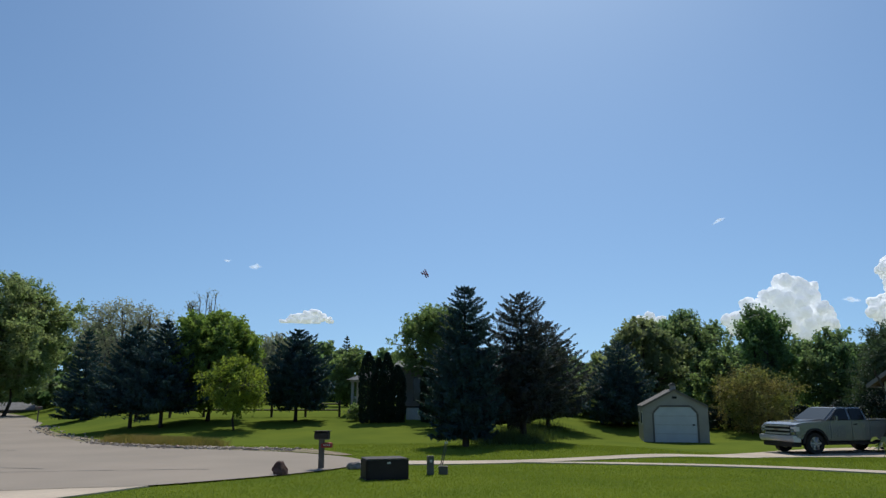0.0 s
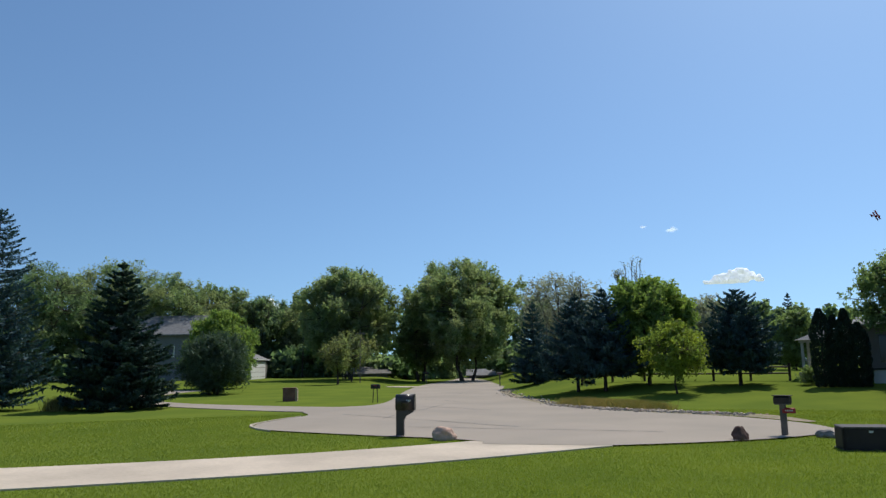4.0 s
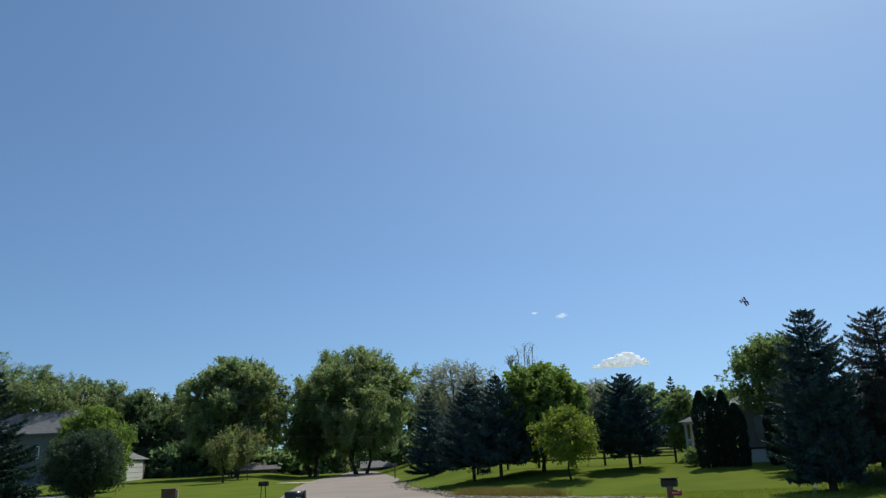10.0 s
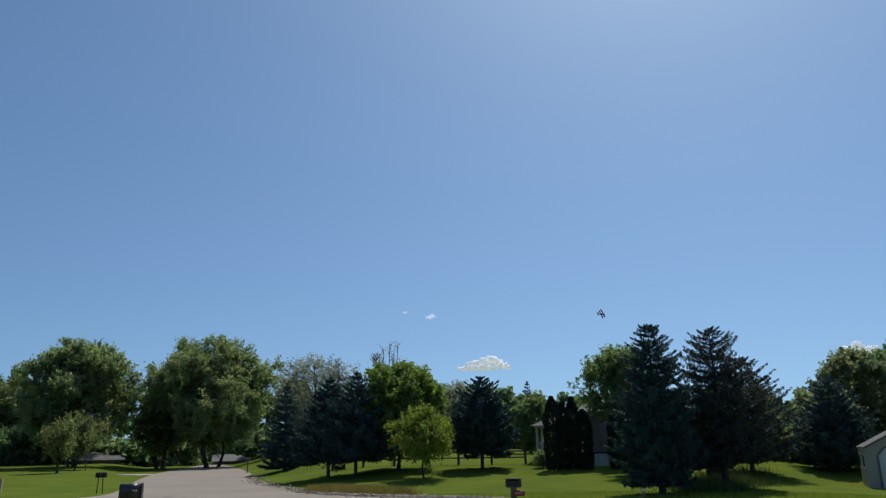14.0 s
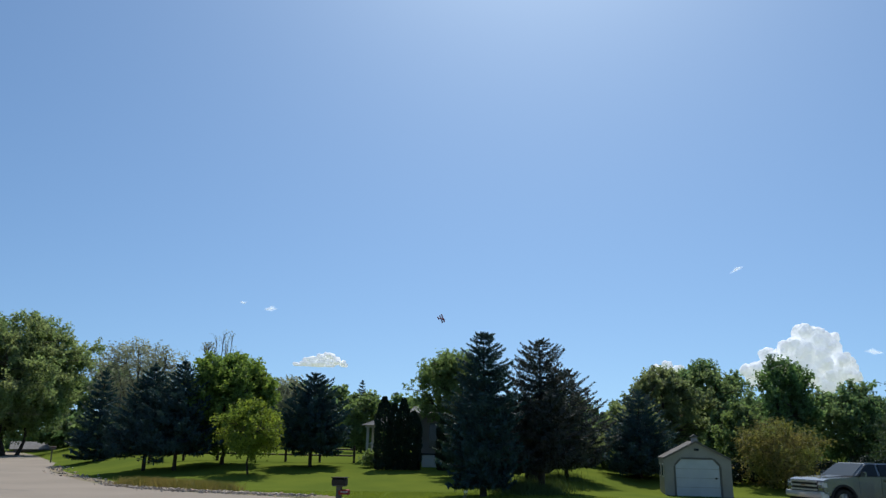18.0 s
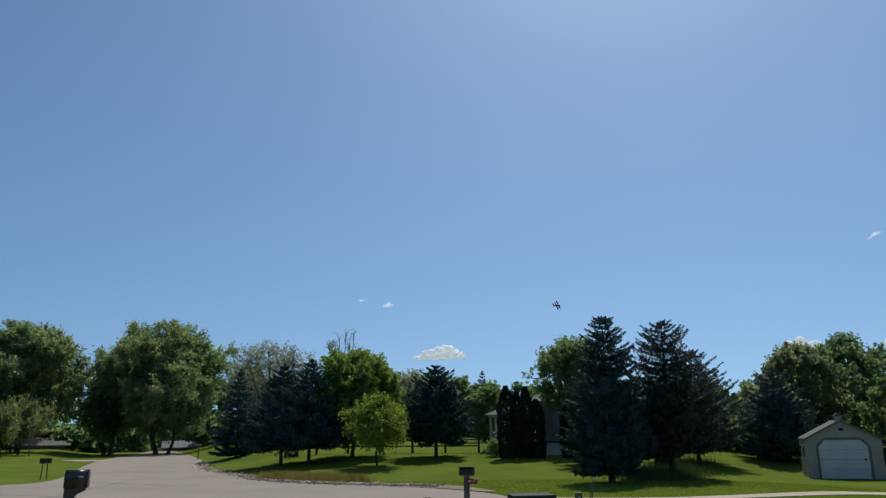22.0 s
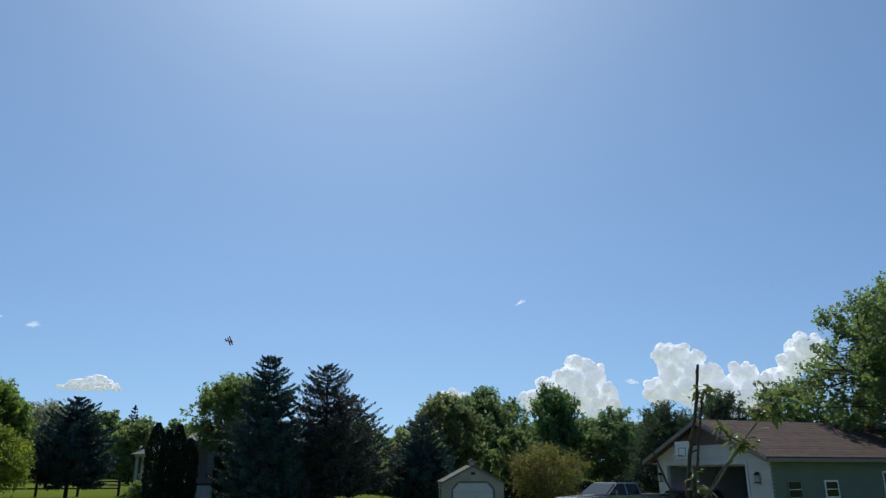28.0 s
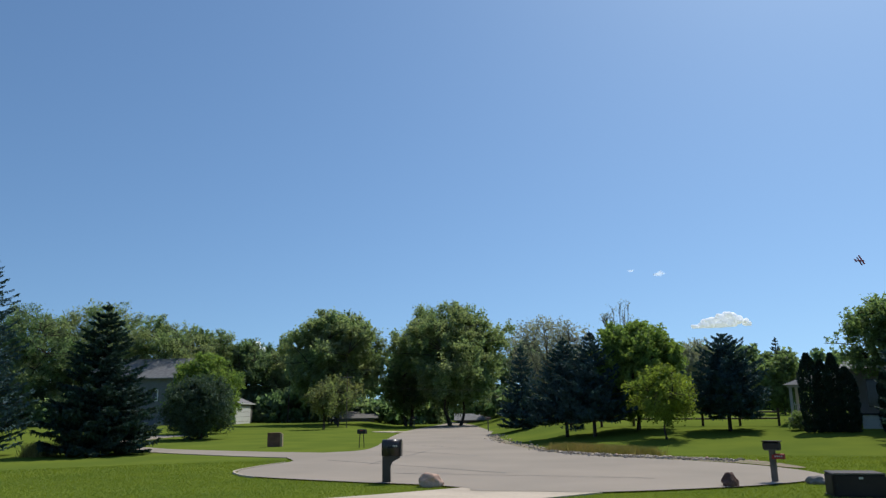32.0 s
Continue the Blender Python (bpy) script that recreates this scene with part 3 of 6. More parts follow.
def conifer(name, x, y, h, w, mat, label, seed=1, low=0.06, droop=0.25, levels=26, per=9, twig=0.30, needles=14, full=0.85, trunk=0.09, lift=0.35, category="spruce", group="", bare=0.0, cone=1.0):
    """A spruce: straight stem, whorls of drooping boughs with up-turned tips, each set with needle twigs."""
    rng = np.random.default_rng(seed)
    base = thing(name, x, y, gz(x, y), 0, label, category, group)
    pieces = [tube([[0, 0, -0.1], [0, 0, h * 0.3], [0, 0, h * 0.7], [0, 0, h * 0.97]], np.array([1.2, 0.9, 0.45, 0.1]) * trunk)]
    vs, al, sz = [], [], []
    levels = int(levels * 1.2)
    for k in range(levels):
        u = (k + rng.uniform(-0.25, 0.25)) / levels
        z = h * (low + (0.98 - low) * u)
        reach = w * 0.5 * min(1.0, (1 - u) / cone) ** full * rng.uniform(0.88, 1.08) + 0.03 * h * (1 - u) + 0.02
        if u < 0.12:
            reach *= 0.8 + 1.6 * u
        n = max(4, int(per * (1 - 0.55 * u)))
        turn = rng.uniform(0, 6.28)
        for i in range(n):
            if rng.uniform() < bare:
                continue
            a = turn + 6.28 * i / n + rng.normal(0, 0.15)
            r = reach * rng.uniform(0.74, 1.1)
            s = np.linspace(0.0, 1, 6)
            dr = droop * (1 - 0.9 * u) * rng.uniform(0.6, 1.3)
            bz = z + r * ((0.34 * u + 0.05 + rng.normal(0, 0.13)) * s - dr * s + (dr + lift * 0.4) * s ** 3 * 0.8)
            line = np.stack([np.cos(a) * r * s, np.sin(a) * r * s, bz], 1)
            pieces.append(tube(line[[0, 2, 5]], np.array([0.22, 0.14, 0.04]) * trunk * (1 - 0.6 * u), 4))
            m = max(9, int(3.8 * needles * (0.55 + 0.9 * r / (w * 0.5))))
            t = rng.uniform(0.12, 1.02, m) ** 0.8
            p = np.stack([np.interp(t, s, line[:, q]) for q in range(3)], 1)
            fan = rng.normal(0, 1, m) * 0.9
            d = np.stack([np.cos(a + fan), np.sin(a + fan), rng.normal(-0.05, 0.2, m) + lift * t], 1)
            hang = rng.uniform(0, 1, m) < 0.2
            d[hang] = np.stack([0.25 * np.cos(a + fan), 0.25 * np.sin(a + fan), np.full(m, -0.8 + 1.6 * (lift > 0.9))], 1)[hang]
            ln = 0.72 * twig * rng.uniform(0.6, 1.35, m) * (0.4 + 0.6 * (1 - u))
            width = 0.20 * r * (1.1 - t)
            p += np.stack([-np.sin(a) * fan * width, np.cos(a) * fan * width, rng.normal(-0.02, 0.025, m)], 1) + d * ln[:, None] * 0.3
            vs.append(p)
            al.append(d)
            sz.append(ln)
    m = 26
    vs.append(np.stack([rng.normal(0, 0.03, m), rng.normal(0, 0.03, m), h * rng.uniform(0.93, 0.985, m)], 1))
    al.append(np.stack([rng.normal(0, 0.5, m), rng.normal(0, 0.5, m), np.ones(m)], 1))
    sz.append(np.full(m, twig * 0.6))
    v, f = sprigs(np.concatenate(vs), np.concatenate(al), np.concatenate(sz), rng, 0.46, rng.normal(0, 0.6, (sum(map(len, sz)), 3)) + np.array([0, 0, 1.0]))
    v[:, 2] = np.clip(v[:, 2], 0.03, h)
    tv, tf = joined(pieces)
    raw("trunk", tv, tf, BARK, base, True)
    raw("crown", v, f, mat, base)
    return base


def column(name, x, y, h, w, mat, label, seed, count=5200, leaf=0.12, category="arborvitae", group=""):
    """A narrow upright evergreen: a stem inside a pointed column of upswept sprays."""
    rng = np.random.default_rng(seed)
    base = thing(name, x, y, gz(x, y), 0, label, category, group)
    u = rng.uniform(0, 1, count)
    a = rng.uniform(0, 6.28, count)
    prof = np.minimum(1, (1.02 - u) / 0.3) ** 0.7 * (0.8 + 0.2 * np.minimum(1, u / 0.15))
    r = w * 0.5 * prof * (1 + 0.1 * np.sin(u * 31 + 2 * np.sin(a * 2 + seed))) * rng.uniform(0.3, 1, count) ** 0.4
    pts = np.stack([np.cos(a) * r, np.sin(a) * r, 0.03 + u * h * 0.98], 1)
    d = np.stack([np.cos(a) * 0.5, np.sin(a) * 0.5, np.ones(count)], 1) + rng.normal(0, 0.3, (count, 3))
    v, f = leaves(pts, d, leaf * rng.uniform(0.7, 1.5, count), rng, 0.5)
    v[:, 2] = np.clip(v[:, 2], 0.02, h)
    tv, tf = tube([[0, 0, -0.05], [0, 0, h * 0.5], [0, 0, h * 0.92]], [0.05, 0.035, 0.01])
    raw("trunk", tv, tf, BARK, base, True)
    raw("crown", v, f, mat, base)
    return base

# ---- the spruces round the circle ----
conifer("spruce", 1.0, 29.8, 6.45, 2.85, SPRUCE_BLUE, "tall dark blue-green spruce on the lawn bank", seed=11, levels=27, per=13, needles=40, twig=0.25, low=0.09, full=0.5, cone=0.6, trunk=0.12)
conifer("spruce", 3.55, 32.6, 6.5, 4.1, SPRUCE_BROWN, "tall thinning brownish spruce with a bare lower trunk", seed=12, levels=26, per=13, needles=38, twig=0.25, low=0.17, full=0.58, cone=0.6, trunk=0.13, bare=0.1)
conifer("spruce", 0.75, 37.6, 5.3, 3.2, SPRUCE_DARK, "dark spruce hidden behind the tall one", seed=25, levels=20, per=11, needles=24, twig=0.27, low=0.1, full=0.65, cone=0.7)
conifer("spruce", 5.5, 38.8, 5.5, 4.8, SPRUCE_BROWN, "brownish spruce standing behind two taller ones", seed=13, levels=22, per=11, needles=28, twig=0.27, low=0.14, full=0.65, cone=0.65, bare=0.08)
conifer("spruce", 10.5, 44.0, 5.0, 4.7, SPRUCE_BLUE, "dark bushy spruce at the edge of the back lawn", seed=14, levels=20, per=13, needles=32, twig=0.3, low=0.08, full=0.6, cone=0.85)
conifer("spruce", -16.8, 40.9, 5.75, 4.6, SPRUCE_BLUE, "dark blue-green spruce near the stony verge", seed=15, levels=22, per=13, needles=40, twig=0.28, low=0.17, full=0.85, cone=0.85)
conifer("spruce", -14.7, 39.7, 5.8, 4.7, SPRUCE_BLUE, "broad blue-green spruce with a short bare trunk", seed=16, levels=22, per=13, needles=40, twig=0.28, low=0.18, full=0.85, cone=0.85)
conifer("spruce", -25.2, 52.7, 6.5, 4.2, SPRUCE_BLUE, "slim dark spruce beside the street", seed=17, levels=20, per=11, needles=26, twig=0.34, low=0.04, full=0.8)
conifer("spruce", -8.0, 41.6, 5.15, 4.6, SPRUCE_BLUE, "dense rounded dark spruce on the lawn", seed=18, levels=20, per=13, needles=44, twig=0.3, low=0.2, full=0.62, cone=0.92)
conifer("spruce", -33.4, 22.5, 7.5, 6.0, SPRUCE_DARK, "large dark spruce with boughs down to the grass", seed=19, levels=18, per=21, needles=58, twig=0.32, low=0.06, full=0.82, trunk=0.14, lift=0.12, droop=0.16)
conifer("spruce", -39.3, 19.3, 10.4, 5.4, SPRUCE_BLUE, "tall pale blue-green spruce at the lawn's edge", seed=20, levels=32, per=11, needles=20, twig=0.38, low=0.05, full=0.5, trunk=0.14)
conifer("spruce", -7.7, 60.0, 5.7, 3.4, SPRUCE_DARK, "small far spruce showing over the garden trees", seed=21, levels=18, per=8, needles=12, twig=0.35)
# pines
broadleaf("pine", -42.4, 36.1, 4.3, 5.3, PINE_GREEN, "broad bushy grey-green pine on the far lawn", count=13000, leaf=0.3, low=0.07, seed=22, clumps=110, trunk=0.14, stems=3, category="pine", gaps=30.0, skirt=2.4, top=0.35, airy=0.7, uneven=0.45, narrow=0.3)
broadleaf("pine", 27.5, 44.7, 5.9, 6.4, PINE_GREEN, "dark spreading pine behind the garage", count=12000, leaf=0.32, low=0.06, seed=23, clumps=70, trunk=0.16, category="pine", gaps=2.0, skirt=5.0, top=0.6, airy=0.8, uneven=1.2, narrow=0.3)
broadleaf("pine", 32.6, 46.1, 6.7, 6.0, PINE_GREEN, "ragged-topped pine behind the garage roof", count=11000, leaf=0.32, low=0.06, seed=24, clumps=70, trunk=0.16, category="pine", gaps=2.0, skirt=5.0, top=0.6, airy=0.8, uneven=1.2, narrow=0.3)

# ---- broadleaf trees ----
broadleaf("maple_tree", -12.95, 42.0, 5.95, 5.5, MAPLE, "dense rounded bright-green maple", count=17500, leaf=0.2, low=0.14, seed=31, gaps=30.0, skirt=4.0, uneven=0.15, clumps=130, trunk=0.13)
broadleaf("young_tree", -10.1, 37.1, 3.5, 3.9, YELLOW_GREEN, "small yellow-green ornamental tree on a slim trunk", count=3900, leaf=0.15, low=0.3, seed=37, clumps=52, trunk=0.055, top=1.1, skirt=2.2, uneven=1.5, airy=0.5, gaps=0.8)
broadleaf("locust_tree", -0.45, 44.3, 6.5, 5.0, FRESH, "airy light-green tree behind the tall spruce", airy=0.4, skirt=4.0, count=5800, leaf=0.2, low=0.42, seed=33, clumps=55, trunk=0.13)
broadleaf("round_tree", -50.2, 43.4, 6.5, 6.0, MAPLE, "round clipped-looking bright-green tree beside the grey house", count=13000, leaf=0.22, low=0.06, seed=34, clumps=100, trunk=0.13, gaps=30.0, skirt=4.0, uneven=0.3)
for x, y, h, w, m, seed, n, stems in ((-56.7, 67.8, 13.0, 12.6, OAK, 41, 24000, 2), (-46.6, 78.1, 14.5, 16.0, OAK, 42, 28000, 3), (-53.0, 77.8, 9.6, 7.0, OAK_DARK, 43, 9000, 2),
                                      (-85.0, 65.5, 13.8, 14.0, OAK, 44, 11000, 1), (-93, 60.5, 16.0, 14.0, OAK, 45, 11000, 1), (-93, 51.0, 14.8, 14.0, OAK_DARK, 46, 9000, 1),
                                      (-82.5, 71.5, 12.6, 9.0, OAK, 47, 9000, 1), (-78.5, 75.5, 11.2, 9.0, OAK_DARK, 48, 9000, 1), (-73.5, 79.0, 10.2, 8.0, OAK, 40, 8000, 1), (-66, 79, 11.0, 9.0, OAK_DARK, 49, 9000, 1)):
    broadleaf("oak_tree", x, y, h, w, m, "tall spreading oak in full leaf at the wood's edge", count=int(n * 1.3), leaf=0.31, low=0.2, top=-0.7, airy=0.25, stems=stems, seed=seed, clumps=95 if n > 20000 else 60, trunk=0.3, skirt=3.0, gaps=0.7, uneven=1.3,
              limbs=11, group="oaks along the far lawn")
broadleaf("pale_tree", -40.1, 92.1, 12.5, 12.5, PALE, "pale, thinly leaved tall tree behind the spruces", count=5600, leaf=0.3, low=0.2, seed=51, clumps=80, trunk=0.4, bark=BARK_GREY, airy=0.5, top=-0.4, limbs=12)
broadleaf("pale_tree", -16.5, 73.6, 6.9, 5.0, PALE, "pale, thinly leaved tree between darker trees", count=2400, leaf=0.26, airy=0.6, low=0.2, seed=52, clumps=40, trunk=0.12, bark=BARK_GREY)
bare_tree(-23.5, 71.7, 10.8, 3.0, "nearly bare tree top with upright twigs", 53)
broadleaf("garden_tree", -6.9, 55.0, 3.9, 3.4, FRESH, "small green garden tree beside the porch", count=2600, leaf=0.26, low=0.1, seed=54, clumps=36, trunk=0.07)
broadleaf("crabapple_tree", -46.3, 54.0, 4.2, 4.4, CRAB, "small spreading crabapple tree on the far lawn", count=1700, leaf=0.2, low=0.36, seed=55, airy=0.8, uneven=2.0, clumps=26, trunk=0.09, stems=2, gaps=0.6, group="crabapple trees")
broadleaf("crabapple_tree", -50.3, 60.8, 5.2, 5.4, CRAB, "taller crabapple tree with bronze-tinted leaves", count=2400, leaf=0.24, low=0.3, seed=56, airy=0.6, uneven=2.0, gaps=0.6, clumps=26, trunk=0.09, group="crabapple trees")
broadleaf("oak_tree", 16.4, 60.4, 7.1, 7.6, OLIVE, "olive-green young oak behind the shed", count=8000, leaf=0.3, low=0.08, seed=61, uneven=1.6, skirt=6.0, airy=0.2, clumps=70, trunk=0.2)
broadleaf("oak_tree", 25.4, 76.7, 9.5, 10.4, OAK_DARK, "dark green oak rising behind lighter trees", count=7000, leaf=0.4, low=0.1, seed=62, uneven=1.6, skirt=6.0, airy=0.2, clumps=60, trunk=0.24)
broadleaf("green_tree", 18.6, 49.3, 3.9, 4.4, FRESH, "fresh green tree beside the russet shrub", count=5200, leaf=0.24, low=0.06, seed=63, skirt=6.0, airy=0.2, clumps=50, trunk=0.12)
broadleaf("poplar_tree", 23.4, 53.6, 7.3, 4.5, BIRCHY, "upright poplar with glossy dark leaves", count=6800, leaf=0.25, low=0.03, seed=64, uneven=1.3, top=0.9, skirt=5.0, airy=0.2, clumps=60, trunk=0.14)
broadleaf("oak_tree", 28.6, 55.0, 5.8, 7.2, OAK_DARK, "dark leafy tree behind the parked truck", count=5200, leaf=0.3, low=0.05, seed=65, skirt=6.0, airy=0.2, clumps=50, trunk=0.16)
broadleaf("russet_shrub", 17.1, 41.2, 3.55, 5.3, RUSSET, "broad spring shrub with russet and yellow leaves", count=7600, leaf=0.12, low=0.1, seed=66, skirt=3.0, airy=1.2, clumps=60, trunk=0.06, stems=6, category="shrub", gaps=0.7, uneven=1.5, top=0.7)
broadleaf("oak_tree", 36.0, 43.4, 7.6, 7.0, FRESH, "light-green tree behind the garage roof", count=5200, leaf=0.3, low=0.1, seed=67, skirt=6.0, airy=0.2, clumps=50, trunk=0.18)
broadleaf("oak_tree", 30.5, 29.0, 11.2, 8.4, FRESH, "tall green tree rising beside the house", count=9000, leaf=0.26, low=0.25, seed=68, clumps=70, trunk=0.2)
broadleaf("oak_tree", 6.8, 58.0, 4.6, 5.0, OAK_DARK, "low dark tree behind the back lawn", count=3600, leaf=0.3, low=0.05, seed=69, skirt=6.0, airy=0.2, clumps=40, trunk=0.12)
broadleaf("oak_tree", 12.8, 55.0, 4.3, 4.4, OAK, "green tree between spruce and oak", count=3600, leaf=0.3, low=0.05, seed=70, skirt=6.0, airy=0.2, clumps=40, trunk=0.12)

# arborvitae by the house
for x, y, h, w, s in ((-3.95, 40.6, 3.85, 1.0, 1), (-3.4, 40.8, 3.5, 0.86, 2), (-2.92, 40.8, 3.8, 0.84, 3), (-2.38, 40.8, 3.1, 0.95, 4), (-0.72, 40.9, 3.0, 0.8, 5)):
    column("arborvitae", x, y, h, w, CEDAR, "narrow dark columnar arborvitae by the house", 80 + s, group="arborvitae by the house")

dead = thing("dead_tree", -68.6, 72.8, gz(-68.6, 72.8), 0, "pale barkless dead tree tip above the oaks", "tree")
part("trunk", rod(bmesh.new(), (0, 0, -0.1), (0.3, 0, 9.9), 0.08, 0.06, 8), BARK, dead)
part("branch", rod(bmesh.new(), (0.3, 0, 9.8), (0.5, 0, 12.2), 0.09, 0.03, 6), PALE_WOOD, dead)
part("branch", rod(bmesh.new(), (0.3, 0, 9.8), (-0.3, 0, 11.4), 0.07, 0.02, 6), PALE_WOOD, dead)

# far woods closing the view
def woods():
    rng = np.random.default_rng(90)
    vs, fs, k = [], [], 0
    belt = [(az, 0) for az in np.arange(-64, 86, 1.7)] + [(az, 1) for az in np.arange(34, 66, 1.9)] + [(az, 1) for az in np.arange(18, 28, 1.9)]
    for az, under in belt:
        az += rng.normal(0, 0.5)
        d = rng.uniform(116, 138) if not under else rng.uniform(103, 110)
        h = 8.2 + rng.normal(0, 0.9) + (2.6 if az > 24 else 0.0)
        h = rng.uniform(2.2, 4.2) if under else h
        x, y = -math.sin(radians(az)) * d, math.cos(radians(az)) * d
        n, c = 2600, 40
        zz, t, r = rng.uniform(0, 1, c), rng.uniform(0, 6.28, c), rng.uniform(0.3, 1, c) ** 0.5
        r *= 3.9 * np.sqrt(np.clip(1 - np.clip((zz - 0.4) / 0.62, 0, 1) ** 2, 0, 1))
        q = np.stack([np.cos(t) * r, np.sin(t) * r, (zz - 0.5) * h], 1)
        w = rng.integers(0, c, n)
        o = rng.normal(size=(n, 3))
        p = q[w] + o / np.linalg.norm(o, axis=1)[:, None] * rng.uniform(0.2, 1, (n, 1)) * rng.uniform(0.7, 1.5, (c, 1))[w]
        p += (x, y, gz(x, y) + h * 0.5)
        p[:, 2] = np.maximum(p[:, 2], ground_z(p[:, 0], p[:, 1]) + 0.3)
        v, f = sprigs(p, rng.normal(size=(n, 3)), rng.uniform(0.45, 0.9, n), rng, 0.8)
        vs.append(v)
        fs.append(f + k)
        k += len(v)
    tagged(raw("far_woods", np.concatenate(vs), np.concatenate(fs), OAK_DARK), "distant green woodland closing the view", "woods", kind="stuff")


woods()

# ---- boulders and stones ----
def boulder(name, x, y, w, d, h, mat, label, seed, turn=0.0, peak=0.0, category="boulder", group=""):
    bm = bmesh.new()
    bmesh.ops.create_icosphere(bm, subdivisions=4, radius=0.5)
    for v in bm.verts:
        n = noise.noise(v.co * 2.6 + Vector((seed * 3.1, 0, 0))) * 0.3 + noise.noise(v.co * 6 + Vector((0, seed, 0))) * 0.1
        v.co *= 1 + n
        v.co.z = max(v.co.z, -0.32)
        k = 1 - peak * max(v.co.z, 0) * 1.5
        v.co = Vector((v.co.x * w * k, v.co.y * d * k, (v.co.z + 0.28) * h / 0.78))
    ob = smooth(part(name, bm, mat))
    ob.matrix_basis = pose(x, y, gz(x, y), 0, 0, turn)
    return tagged(ob, label, category, group)


boulder("boulder", -10.48, 16.4, 0.6, 0.42, 0.34, STONE_PINK, "rounded pink granite boulder on the grass tip", 2, 20)
boulder("boulder", -3.9, 19.1, 0.4, 0.36, 0.36, STONE_DARK, "pointed dark red-brown boulder at the lawn edge", 3, 60, 0.45)
boulder("boulder", -2.2, 20.6, 0.46, 0.32, 0.2, STONE_GREY, "low grey stone beside the metal cabinet", 4, 10)
rng = np.random.default_rng(21)
verge = spline([(-26.2, 49.5), (-22.6, 43.2), (-18.0, 36.6), (-14.4, 32.2), (-11.4, 29.5), (-8.6, 28.5), (-5.4, 27.4), (-4.2, 26.6)], False, 10)
arc = np.concatenate([[0], np.cumsum(np.linalg.norm(np.diff(verge, axis=0), axis=1))])
for i in range(26):
    s = rng.uniform(0, arc[-1])
    x, y = np.interp(s, arc, verge[:, 0]) + rng.normal(0.25, 0.5), np.interp(s, arc, verge[:, 1]) + rng.normal(0.25, 0.42)
    w = rng.uniform(0.06, 0.15) if i % 7 else rng.uniform(0.16, 0.3)
    boulder("verge_stone", x, y, w, w * rng.uniform(0.7, 1), w * rng.uniform(0.5, 0.8), STONE_GREY if rng.uniform() < 0.4 else STONE_PINK,
            "small weathered stone on the street verge", 30 + i, rng.uniform(0, 360), category="stone", group="stones along the verge")
a, b = ribbon([(-27, 51), (-22.9, 43.4), (-18.1, 36.5), (-14.2, 32.0), (-11.3, 29.6), (-8.5, 28.7), (-5.2, 27.6), (-3.0, 25.3)], [0.8, 1.0, 1.3, 1.5, 1.6, 1.5, 1.3, 0.3])
n = len(a)
vv = [(*p, gz(*p) + 0.035) for p in a] + [(*p, gz(*p) + 0.028) for p in b]
tagged(raw("verge_soil", vv, [(i, n + i, n + i + 1, i + 1) for i in range(n - 1)], SOIL), "bare gravelly soil strip along the street", "verge", kind="structure")


def pebbles():
    rng = np.random.default_rng(22)
    vs, fs, k = [], [], 0
    cube = np.array([(x, y, z) for x in (-1, 1) for y in (-1, 1) for z in (-1, 1)], float)
    quad = np.array([(0, 1, 3, 2), (4, 6, 7, 5), (0, 4, 5, 1), (2, 3, 7, 6), (0, 2, 6, 4), (1, 5, 7, 3)])
    for _ in range(900):
        s = arc[-1] * (rng.uniform(0.0, 0.6) if _ % 6 == 0 else rng.uniform(0.62, 0.95))
        x, y = np.interp(s, arc, verge[:, 0]) + rng.normal(0.1, 0.32), np.interp(s, arc, verge[:, 1]) + rng.normal(0.1, 0.3)
        r = rng.uniform(0.02, 0.055)
        v = cube * np.array([1, rng.uniform(0.6, 1), rng.uniform(0.5, 0.8)]) * r * rng.uniform(0.7, 1.2, (8, 1))
        t = rng.uniform(0, 6.28)
        v = np.stack([v[:, 0] * math.cos(t) - v[:, 1] * math.sin(t), v[:, 0] * math.sin(t) + v[:, 1] * math.cos(t), v[:, 2]], 1)
        vs.append(v + (x, y, gz(x, y) + 0.04 + r * 0.3))
        fs.append(quad + k)
        k += 8
    tagged(raw("gravel", np.concatenate(vs), np.concatenate(fs), GRAVEL), "loose grey gravel scattered on the verge", "gravel", kind="stuff")


pebbles()


# ---- grasses ----
def blades(name, x, y, height, width, mat, label, seed, lean=0.35, category="grass"):
    rng = np.random.default_rng(seed)
    n = len(x)
    z = ground_z(x, y)
    t = rng.uniform(0, 6.28, n)
    s = np.stack([np.cos(t), np.sin(t), np.zeros(n)], 1) * (width * rng.uniform(0.6, 1.4, n))[:, None] * 0.5
    p = np.stack([x, y, z - 0.005], 1)
    h = height * rng.uniform(0.55, 1.25, n)
    tip = p + np.stack([rng.normal(0, lean, n) * h, rng.normal(0, lean, n) * h, h], 1)
    v = np.stack([p - s, p + s, tip], 1).reshape(-1, 3)
    return tagged(raw(name, v, np.arange(3 * n).reshape(-1, 3), mat), label, category, kind="stuff")


